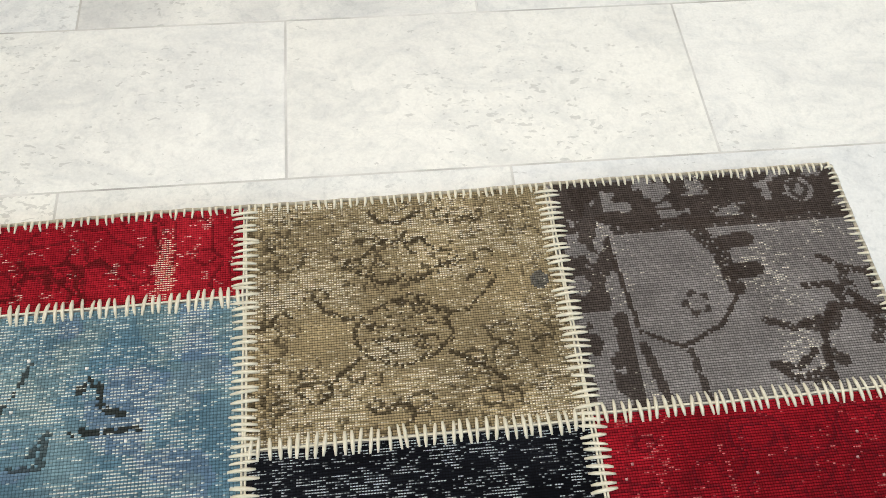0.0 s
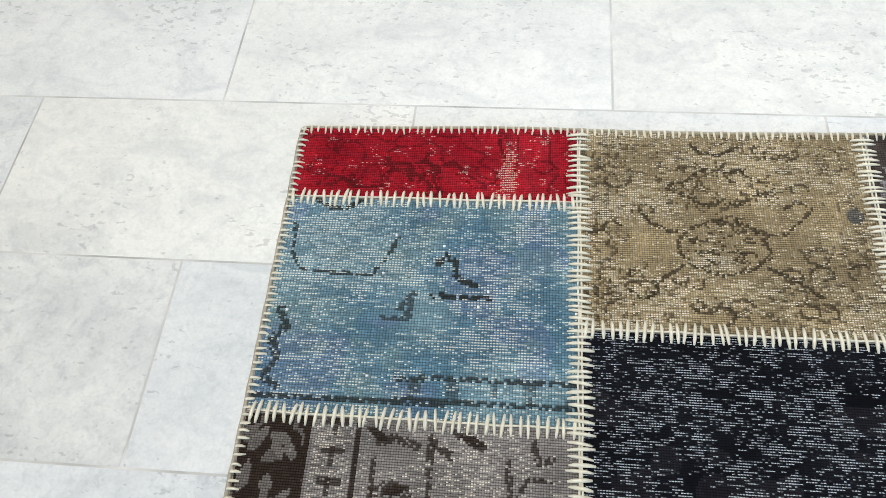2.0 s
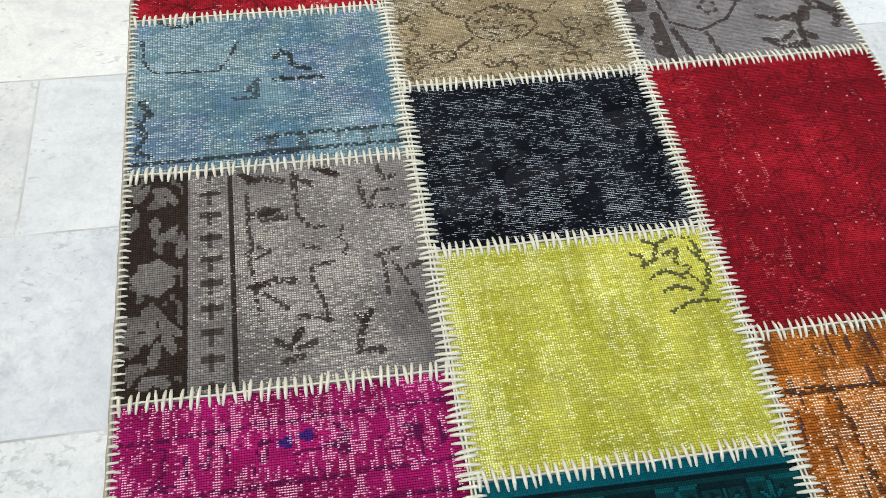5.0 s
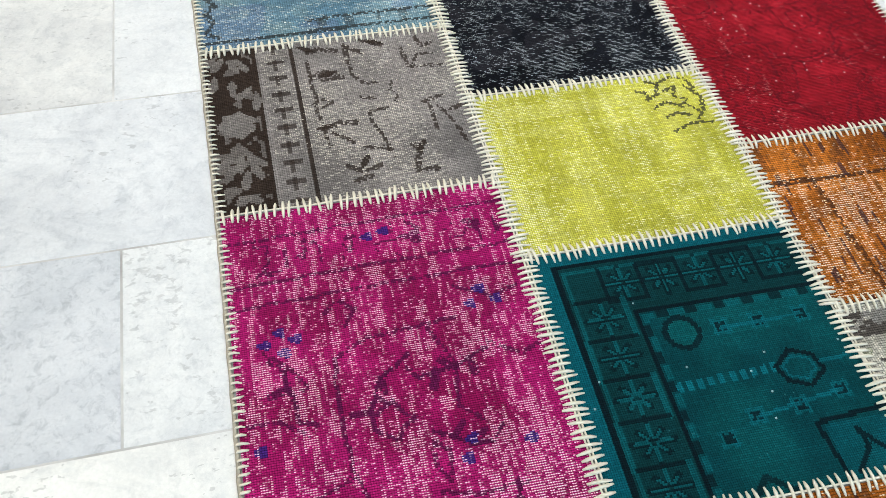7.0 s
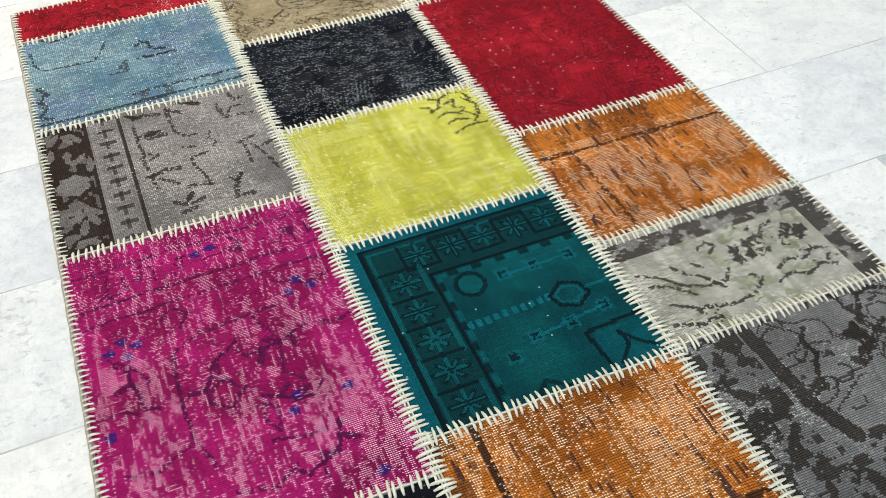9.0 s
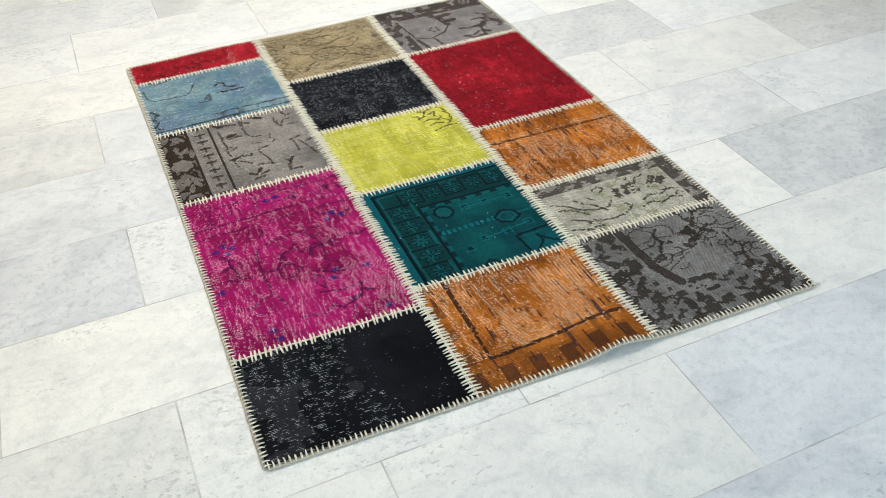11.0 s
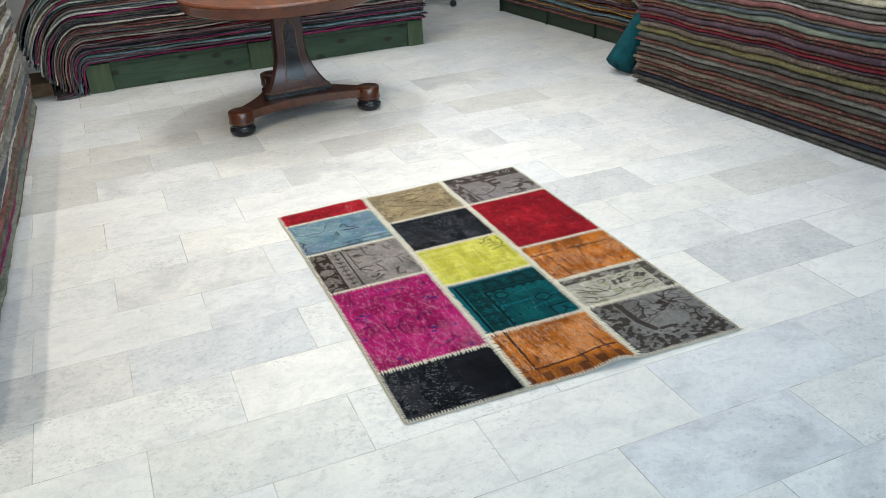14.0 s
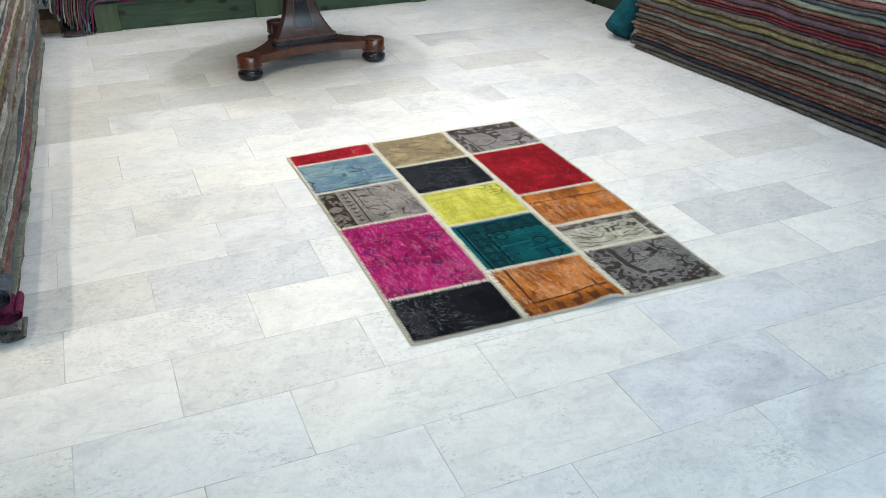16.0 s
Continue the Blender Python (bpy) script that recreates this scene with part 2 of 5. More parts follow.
WOOLS = {
    "charcoal": pile_wool("charcoal_wool", (0.052, 0.050, 0.046), (0.095, 0.088, 0.078), (0.032, 0.030, 0.028), 0.6),
    "grey": pile_wool("grey_wool", (0.17, 0.160, 0.142), (0.25, 0.235, 0.21), (0.10, 0.095, 0.085), 0.6),
    "pale": pile_wool("pale_grey_wool", (0.33, 0.32, 0.28), (0.44, 0.43, 0.38), (0.20, 0.19, 0.17), 0.55),
    "cream": pile_wool("cream_wool", (0.50, 0.44, 0.32), (0.56, 0.50, 0.38), (0.40, 0.34, 0.24), 0.3),
    "red": pile_wool("red_figured_wool", (0.19, 0.026, 0.028), (0.05, 0.043, 0.042), (0.30, 0.22, 0.165), 0.42, 42),
    "rust": pile_wool("rust_figured_wool", (0.072, 0.060, 0.050), (0.155, 0.042, 0.036), (0.30, 0.23, 0.16), 0.42, 40),
    "wine": pile_wool("wine_wool", (0.12, 0.012, 0.022), (0.16, 0.02, 0.03), (0.06, 0.01, 0.016), 0.5),
    "brown": pile_wool("brown_figured_wool", (0.075, 0.065, 0.054), (0.19, 0.16, 0.12), (0.15, 0.045, 0.038), 0.42, 42),
    "navy": pile_wool("navy_wool", (0.020, 0.022, 0.034), (0.03, 0.033, 0.045), (0.05, 0.05, 0.07), 0.4),
    "steel": pile_wool("steel_blue_wool", (0.075, 0.09, 0.105), (0.11, 0.125, 0.14), (0.05, 0.065, 0.08), 0.4),
    "sage": pile_wool("sage_wool", (0.16, 0.19, 0.15), (0.22, 0.24, 0.19), (0.12, 0.13, 0.11), 0.5),
    "olive": pile_wool("olive_wool", (0.13, 0.115, 0.055), (0.22, 0.19, 0.09), (0.10, 0.085, 0.04), 0.4),
    "plum": pile_wool("plum_wool", (0.075, 0.045, 0.06), (0.11, 0.07, 0.085), (0.05, 0.035, 0.045), 0.5),
    "magenta": pile_wool("magenta_wool", (0.21, 0.022, 0.085), (0.15, 0.018, 0.06), (0.27, 0.06, 0.13), 0.3),
    "rose": pile_wool("rose_wool", (0.24, 0.10, 0.095), (0.17, 0.07, 0.065), (0.30, 0.18, 0.16), 0.4),
    "teal": pile_wool("teal_wool", (0.008, 0.070, 0.090), (0.014, 0.10, 0.12), (0.005, 0.045, 0.06), 0.5, 60),
    "ochre": pile_wool("ochre_wool", (0.34, 0.22, 0.06), (0.28, 0.12, 0.05), (0.38, 0.30, 0.15), 0.5),
    "aqua": pile_wool("aqua_wool", (0.10, 0.19, 0.22), (0.16, 0.24, 0.26), (0.08, 0.12, 0.15), 0.4),
    "orange": pile_wool("orange_wool", (0.30, 0.10, 0.035), (0.2, 0.06, 0.03), (0.36, 0.2, 0.1), 0.4),
}

CARTON = plain_rough("brown_cardboard", (0.15, 0.095, 0.05), (0.22, 0.145, 0.08), 25, 0.85, 0.1)

# ---- mesh helpers ----


def link_bm(name, bm, material, parent=None, smooth=False):
    me = bpy.data.meshes.new(name)
    bm.normal_update()
    bm.to_mesh(me)
    bm.free()
    me.materials.append(material)
    if smooth:
        for p in me.polygons:
            p.use_smooth = True
    ob = new(name, me)
    ob.parent = parent
    return ob


def part(name, bm, material, parent, label="", smooth=False):
    ob = link_bm(name, bm, material, parent, smooth)
    return tagged(ob, label) if label else ob


def thing(name, at, label, category, group="", turn=0.0):
    ob = new(name)
    ob.empty_display_size = 0.05
    ob.matrix_world = pose(*at, 0, 0, turn)
    return tagged(ob, label, category, group)


def box(bm, lo, hi, bevel=0.0, m=Matrix()):
    size = [b - a for a, b in zip(lo, hi)]
    mid = [(a + b) / 2 for a, b in zip(lo, hi)]
    r = bmesh.ops.create_cube(bm, size=1, matrix=m @ Matrix.Translation(mid) @ Matrix.Diagonal((*size, 1)))
    if bevel:
        edges = list({e for v in r["verts"] for e in v.link_edges})
        bmesh.ops.bevel(bm, geom=edges, offset=bevel, segments=2, affect="EDGES", profile=0.5)
    return bm


def boxed(lo, hi, bevel=0.0):
    return box(bmesh.new(), lo, hi, bevel)


def lathe(profile, n=32):
    """Turned form from (radius, height) pairs."""
    bm = bmesh.new()
    rings = [[bm.verts.new((r * math.cos(2 * math.pi * i / n), r * math.sin(2 * math.pi * i / n), z)) for i in range(n)] for r, z in profile]
    for a, b in zip(rings, rings[1:]):
        for i in range(n):
            bm.faces.new((a[i], a[(i + 1) % n], b[(i + 1) % n], b[i]))
    bm.faces.new(rings[0][::-1])
    bm.faces.new(rings[-1])
    return bm


def grid_mesh(name, co, nu, nv, material, parent=None, close=False):
    """A mesh from rows of points: nu stations of nv points, closed round the section or open."""
    me = bpy.data.meshes.new(name)
    faces = []
    span = nv if close else nv - 1
    for i in range(nu - 1):
        for j in range(span):
            a, b = i * nv + j, i * nv + (j + 1) % nv
            faces.append((a, b, b + nv, a + nv))
    if close:
        faces.append(tuple(range(nv))[::-1])
        faces.append(tuple(range((nu - 1) * nv, nu * nv)))
    me.from_pydata([tuple(p) for p in co], [], faces)
    me.materials.append(material)
    me.polygons.foreach_set("use_smooth", [True] * len(me.polygons))
    me.update()
    ob = new(name, me)
    ob.parent = parent
    return ob


# ---- smooth random fields ----


def lattice(ix, iy, seed):
    h = np.sin(ix * 127.1 + iy * 311.7 + seed * 74.7) * 43758.5453
    return h - np.floor(h)


def field(x, y, seed=0):
    ix, iy = np.floor(x), np.floor(y)
    fx, fy = x - ix, y - iy
    fx, fy = fx * fx * (3 - 2 * fx), fy * fy * (3 - 2 * fy)
    a, b = lattice(ix, iy, seed), lattice(ix + 1, iy, seed)
    c, d = lattice(ix, iy + 1, seed), lattice(ix + 1, iy + 1, seed)
    return (a * (1 - fx) + b * fx) * (1 - fy) + (c * (1 - fx) + d * fx) * fy


def fbm(x, y, seed=0, octaves=3):
    return sum(field(x * 2**k, y * 2**k, seed + 17 * k) / 2**k for k in range(octaves)) / sum(1 / 2**k for k in range(octaves))


def line_field(x, seed=0):
    return fbm(np.asarray(x, float), np.full(np.shape(x), seed * 3.7 + 0.5), seed, 3)


# ---- room ----
X0, X1, Y0, Y1, H = -2.6, 5.2, -4.4, 8.2, 2.95
TILE_TURN, TILE_U, TILE_V, ROW0 = radians(2.0), 0.615, 0.2985, 0.232


def wall(name, lo, hi, material, label):
    return tagged(link_bm(name, boxed(lo, hi), material), label, "wall", kind="structure")


wall("wall_north", (X0 - 0.2, Y1, -0.05), (X1 + 0.2, Y1 + 0.2, H), PLASTER, "plain plastered wall at the far end")
wall("wall_south", (X0 - 0.2, Y0 - 0.2, -0.05), (X1 + 0.2, Y0, H), PLASTER, "plain plastered wall")
wall("wall_west", (X0 - 0.2, Y0, -0.05), (X0, Y1, H), PLASTER, "plain plastered wall")
wall("wall_east", (X1, Y0, -0.05), (X1 + 0.2, Y1, H), PLASTER, "plain plastered wall")
tagged(link_bm("ceiling", boxed((X0 - 0.2, Y0 - 0.2, H), (X1 + 0.2, Y1 + 0.2, H + 0.15)), CEILING), "plain painted ceiling", "ceiling", kind="structure")
floor = tagged(link_bm("floor", boxed((X0 - 0.2, Y0 - 0.2, -0.12), (X1 + 0.2, Y1 + 0.2, -0.0008)), MORTAR), "white and grey marble tile floor in running bond", "floor", kind="structure")


# ---- patchwork rug ----
RUG_W, RUG_L = 1.22, 1.70
BL, BR, TL, TR = Vector((0.0, 0.0)), Vector((1.22, 0.0)), Vector((-0.066, 1.667)), Vector((1.169, 1.731))


def rug_place(u, v):
    x = (1 - u) * (1 - v) * BL.x + u * (1 - v) * BR.x + u * v * TR.x + (1 - u) * v * TL.x
    y = (1 - u) * (1 - v) * BL.y + u * (1 - v) * BR.y + u * v * TR.y + (1 - u) * v * TL.y
    x = x + np.sin(np.pi * np.clip(v, 0, 1)) * np.interp(u, (0, 0.34, 0.67, 1), (0.010, 0.005, 0.003, 0.006))
    return x, y


def rug_height(u, v):
    """The rug's top: flat, a little wavy, lifted in one ripple at the front edge."""
    ripple = 0.020 * np.exp(-(((u - 0.60) / 0.055) ** 2) - (np.maximum(v, 0) / 0.07) ** 2)
    wave = 0.0022 * (fbm(u * 7, v * 9, 5, 2) - 0.5)
    back = np.exp(-((np.maximum(1 - v, 0)) / 0.03) ** 2) * (0.006 * np.exp(-((u - 0.24) / 0.16) ** 2) + 0.003 * np.exp(-((u - 0.72) / 0.12) ** 2))
    return 0.0062 + ripple + back + np.maximum(wave, -0.0008)


class Knots:
    """The knots of one patch, painted motif by motif. s and t run 0 to 1 across and up, x and y in metres."""

    def __init__(self, w, h, pitch, seed):
        self.nx, self.ny, self.w, self.h, self.seed = max(8, round(w / pitch)), max(8, round(h / pitch)), w, h, seed
        s, t = np.meshgrid((np.arange(self.nx) + 0.5) / self.nx, (np.arange(self.ny) + 0.5) / self.ny)
        self.s, self.t, self.x, self.y = s, t, s * w, t * h
        self.rng = np.random.default_rng(seed)
        self.rgb = np.zeros((self.ny, self.nx, 3))
        self.wear = np.zeros((self.ny, self.nx))
        self.pale = np.array((0.66, 0.62, 0.52))
        self.groove_shade = 0.42
        self.mottle, self.dash = 0.16, 2.2

    def noise(self, fx, fy, k=0, octaves=3):
        return fbm(self.x * fx + 3.1, self.y * fy + 1.7, self.seed * 5 + k, octaves)

    def ground(self, a, b, fx=12, fy=12, lo=0.35, hi=0.65):
        k = np.clip((self.noise(fx, fy, 1) - lo) / (hi - lo), 0, 1)[..., None]
        self.rgb = np.array(a) * (1 - k) + np.array(b) * k

    def put(self, mask, colour, strength=1.0):
        k = (np.clip(mask, 0, 1) * strength)[..., None]
        self.rgb = self.rgb * (1 - k) + np.array(colour) * k

    def near(self, points):
        """Distance in metres to a line through points given in s and t."""
        d = np.full(self.x.shape, 9.0)
        for (a, b), (c, e) in zip(points, points[1:]):
            ax, ay, bx, by = a * self.w, b * self.h, c * self.w, e * self.h
            ux, uy = bx - ax, by - ay
            k = np.clip(((self.x - ax) * ux + (self.y - ay) * uy) / (ux * ux + uy * uy + 1e-12), 0, 1)
            d = np.minimum(d, np.hypot(self.x - ax - k * ux, self.y - ay - k * uy))
        return d

    def stroke(self, points, width, colour, strength=1.0, gaps=0.0):
        m = self.near(points) < width / 2
        if gaps:
            m &= self.rng.random(m.shape) > gaps
        self.put(m, colour, strength)

    def blob(self, s, t, r, colour, petals=0, depth=0.35, strength=1.0, stretch=1.0):
        dx, dy = (self.x - s * self.w) / stretch, self.y - t * self.h
        ang = np.arctan2(dy, dx)
        rad = r * (1 - depth * (0.5 + 0.5 * np.cos(petals * ang))) if petals else r
        self.put(np.hypot(dx, dy) < rad, colour, strength)

    def vines(self, freq, width, colour, k, strength=1.0, where=None):
        """Scrolling outlines along the level lines of a field."""
        f = self.noise(freq, freq, k, 2)
        g = np.hypot(*np.gradient(f)) + 1e-5
        level = np.minimum(np.abs(f - 0.42), np.abs(f - 0.58))
        m = (level / g < width) & (level < 0.030) & (self.rng.random(f.shape) > 0.12)
        if where is not None:
            m &= where
        self.put(m, colour, strength)

    def sprigs(self, count, size, colour, k, where=(0.1, 0.9, 0.1, 0.9), width=0.008):
        """Bent stems with leaves, drawn anew for each patch."""
        rng = np.random.default_rng(self.seed * 31 + k)
        for _ in range(count):
            s, t = rng.uniform(where[0], where[1]), rng.uniform(where[2], where[3])
            a = rng.uniform(0, 6.28)
            pts = [(s, t)]
            for _ in range(4):
                a += rng.uniform(-0.9, 0.9)
                s, t = s + size * math.cos(a) / self.w / 4, t + size * math.sin(a) / self.h / 4
                pts.append((s, t))
                if rng.random() < 0.7:
                    b = a + rng.choice((-1.2, 1.2))
                    self.stroke([(s, t), (s + 0.022 * math.cos(b) / self.w, t + 0.022 * math.sin(b) / self.h)], width * rng.uniform(0.9, 2.0), colour, 0.9, 0.1)
            self.stroke(pts, width, colour, 0.95, 0.15)

    def rings(self, count, low, high, colour, k, strength=0.85, where=(0.03, 0.97, 0.03, 0.97)):
        """Small curled outlines, some open."""
        rng = np.random.default_rng(self.seed * 53 + k)
        for _ in range(count):
            s, t, r = rng.uniform(where[0], where[1]), rng.uniform(where[2], where[3]), rng.uniform(low, high)
            a0, turn = rng.uniform(0, 6.28), rng.uniform(2.5, 6.0)
            pts = [(s + r * (1 + 0.1 * i) * math.cos(a0 + turn * i / 7) / self.w, t + r * math.sin(a0 + turn * i / 7) / self.h) for i in range(8)]
            self.stroke(pts, 0.0042, colour, strength, 0.2)

    def cluster(self, s, t, rx, ry, colour, k, freq=42, strength=0.9):
        """A knot of broken scrolls with an uneven outline."""
        d = np.hypot((self.x - s * self.w) / rx, (self.y - t * self.h) / ry) + 0.7 * (self.noise(60, 60, k + 40, 2) - 0.5)
        f = self.noise(freq, freq * 1.1, k, 2)
        self.put((np.abs(f - 0.5) < 0.052) & (d < 1) & (self.rng.random(f.shape) > 0.2), colour, strength)

    def leaf(self, s, t, length, angle, colour, strength=0.95):
        """A ragged leaf, blunt at its stalk and pointed at its tip."""
        a = radians(angle)
        dx, dy = self.x - s * self.w, self.y - t * self.h
        along, off = dx * math.cos(a) + dy * math.sin(a), -dx * math.sin(a) + dy * math.cos(a)
        g = np.clip(along / length, 0, 1)
        half = length * 0.30 * np.sqrt(g * (1 - g) * (1.5 - g)) * (0.8 + 0.8 * self.noise(110, 110, 77, 2))
        self.put((along > 0) & (along < length) & (np.abs(off) < half), colour, strength)

    def faces(self):
        """Colours of pile and weft rows, two rows for each row of knots, with shade between knots painted in."""
        r = self.rng
        worn = np.clip(self.wear, 0, 1)
        mottle = 1 + self.mottle * 2 * (self.noise(48, 48, 61, 3) - 0.5)
        tone = r.uniform(0.82, 1.18, worn.shape) * r.uniform(0.90, 1.10, (self.ny, 1)) * r.uniform(0.94, 1.06, (1, self.nx)) * mottle
        pile = self.rgb * tone[..., None]
        tint = self.rgb.mean(-1)
        worn = worn * np.where(tint < 0.45 * np.median(tint), 0.55, 1.0)
        run = field(self.s * self.nx / self.dash, np.floor(self.t * self.ny) * 7.0 + np.zeros_like(self.s), self.seed + 3)
        show = np.clip((worn - 0.06 - 0.84 * (0.6 * run + 0.4 * r.random(worn.shape))) / 0.14, 0, 1) * r.uniform(0.8, 1.0, worn.shape)
        show = show[..., None]
        # gaps between rows and knots darkened: their shade is put into the colour
        weft = self.rgb * self.groove_shade * (1 - show) + self.pale * show
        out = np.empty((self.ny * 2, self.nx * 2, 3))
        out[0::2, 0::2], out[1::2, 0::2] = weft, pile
        out[0::2, 1::2] = self.rgb * self.groove_shade * 0.6 * (1 - show * 0.25) + self.pale * show * 0.25
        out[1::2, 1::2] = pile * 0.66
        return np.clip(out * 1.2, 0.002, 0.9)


rug = thing("patchwork_rug", (0, 0, 0), "patchwork rug of overdyed wool squares with cream stitching on marble", "rug")
SEAM = 0.0025


def patch(label, u0, u1, v0, v1, paint, pitch, seed):
    u0, u1, v0, v1 = u0 + SEAM / RUG_W, u1 - SEAM / RUG_W, v0 + SEAM / RUG_L, v1 - SEAM / RUG_L
    k = Knots((u1 - u0) * RUG_W, (v1 - v0) * RUG_L, pitch * 0.86, seed)
    paint(k)
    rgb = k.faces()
    nx, ny = k.nx * 2, k.ny * 2
    across, steps = np.arange(nx + 1), np.arange(ny + 1)
    us = (across // 2 + np.where(across % 2, 0.70, 0.0)) / k.nx
    vs = (steps // 2 + np.where(steps % 2, 0.42, 0.0)) / k.ny
    uu, vv = np.meshgrid(u0 + us * (u1 - u0), v0 + vs * (v1 - v0))
    jit = k.rng.normal(0, 0.0002, uu.shape)
    px, py = rug_place(uu, vv)
    pz = rug_height(uu, vv) + np.where(steps % 2, 0.0, 0.0006)[:, None] + k.rng.normal(0, 0.00022, uu.shape)
    co = np.stack([px + jit, py, pz], -1).reshape(-1, 3)
    i, j = np.meshgrid(np.arange(ny), np.arange(nx), indexing="ij")
    a = (i * (nx + 1) + j).ravel()
    loops = np.stack([a, a + 1, a + nx + 2, a + nx + 1], 1)
    me = bpy.data.meshes.new("patch")
    me.vertices.add(len(co))
    me.vertices.foreach_set("co", co.ravel())
    me.loops.add(loops.size)
    me.loops.foreach_set("vertex_index", loops.ravel())
    me.polygons.add(len(a))
    me.polygons.foreach_set("loop_start", np.arange(len(a)) * 4)
    me.update(calc_edges=True)
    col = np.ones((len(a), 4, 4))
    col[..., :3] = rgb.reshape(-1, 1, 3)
    att = me.color_attributes.new("dye_and_shade", "FLOAT_COLOR", "CORNER")
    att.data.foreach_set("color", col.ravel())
    uvs = me.uv_layers.new(name="UVMap")
    uv = np.stack([uu * RUG_W, vv * RUG_L], -1).reshape(-1, 2)[loops.ravel()]
    uvs.data.foreach_set("uv", uv.ravel())
    me.materials.append(WOOL)
    ob = new("patch", me)
    ob.parent = rug
    return tagged(ob, label)


INK, UMBER = (0.022, 0.02, 0.018), (0.032, 0.022, 0.017)


def red_strip(k):
    k.ground((0.26, 0.008, 0.016), (0.34, 0.014, 0.024))
    k.vines(17, 0.7, (0.13, 0.008, 0.012), 2, 0.75)
    k.sprigs(5, 0.09, (0.11, 0.008, 0.010), 4, width=0.005)
    k.rings(14, 0.008, 0.02, (0.12, 0.006, 0.010), 5, 0.7)
    k.mottle = 0.28
    k.wear = np.clip(0.12 + 1.3 * (k.noise(60, 50, 5) - 0.5), 0, 0.6)
    k.wear += 0.9 * np.exp(-((k.s - 0.76) / 0.03) ** 2 - ((k.t - 0.4) / 0.3) ** 2)


def sky_blue(k):
    k.ground((0.085, 0.165, 0.225), (0.155, 0.25, 0.295), 9, 9)
    k.put(k.noise(14, 14, 7) > 0.60, (0.13, 0.17, 0.29), 0.35)
    k.put(k.noise(11, 16, 8) > 0.60, (0.16, 0.24, 0.25), 0.4)
    k.pale = np.array((0.60, 0.63, 0.57))
    k.wear = 0.50 + 0.7 * (k.noise(10, 10, 3) - 0.5) + 0.6 * (fbm(k.x * 26, k.y * 110, 91, 2) - 0.5)
    k.groove_shade = 0.62
    ink = (0.03, 0.035, 0.035)
    k.stroke([(0.04, 0.86), (0.045, 0.72), (0.08, 0.63), (0.32, 0.61), (0.37, 0.70), (0.40, 0.80)], 0.006, ink, 0.9, 0.25)
    k.stroke([(0.10, 1.0), (0.14, 0.955), (0.22, 0.955), (0.25, 1.0)], 0.008, ink, 1, 0.15)
    k.stroke([(0.54, 0.68), (0.57, 0.72), (0.60, 0.69), (0.61, 0.61), (0.67, 0.58)], 0.009, ink, 1, 0.15)
    k.stroke([(0.54, 0.53), (0.62, 0.525), (0.72, 0.52)], 0.009, ink, 1, 0.25)
    k.stroke([(0.38, 0.42), (0.46, 0.42), (0.47, 0.53), (0.43, 0.46)], 0.009, ink, 0.8, 0.2)
    k.stroke([(0.0, 0.055), (1.0, 0.075)], 0.009, ink, 0.9, 0.2)
    k.stroke([(0.45, 0.16), (1.0, 0.165)], 0.008, ink, 0.9, 0.3)
    k.put((k.t > 0.075) & (k.t < 0.15) & (k.s > 0.42) & (np.sin(k.x * 130) > 0.6) & (k.noise(80, 80, 31) > 0.45), ink, 0.6)
    k.stroke([(0.04, 0.44), (0.07, 0.36), (0.03, 0.3), (0.06, 0.22), (0.03, 0.14), (0.07, 0.1)], 0.012, ink, 0.9, 0.25)
    spots = k.rng.random(k.s.shape) > 0.9985
    k.put(spots, (0.72, 0.74, 0.72))


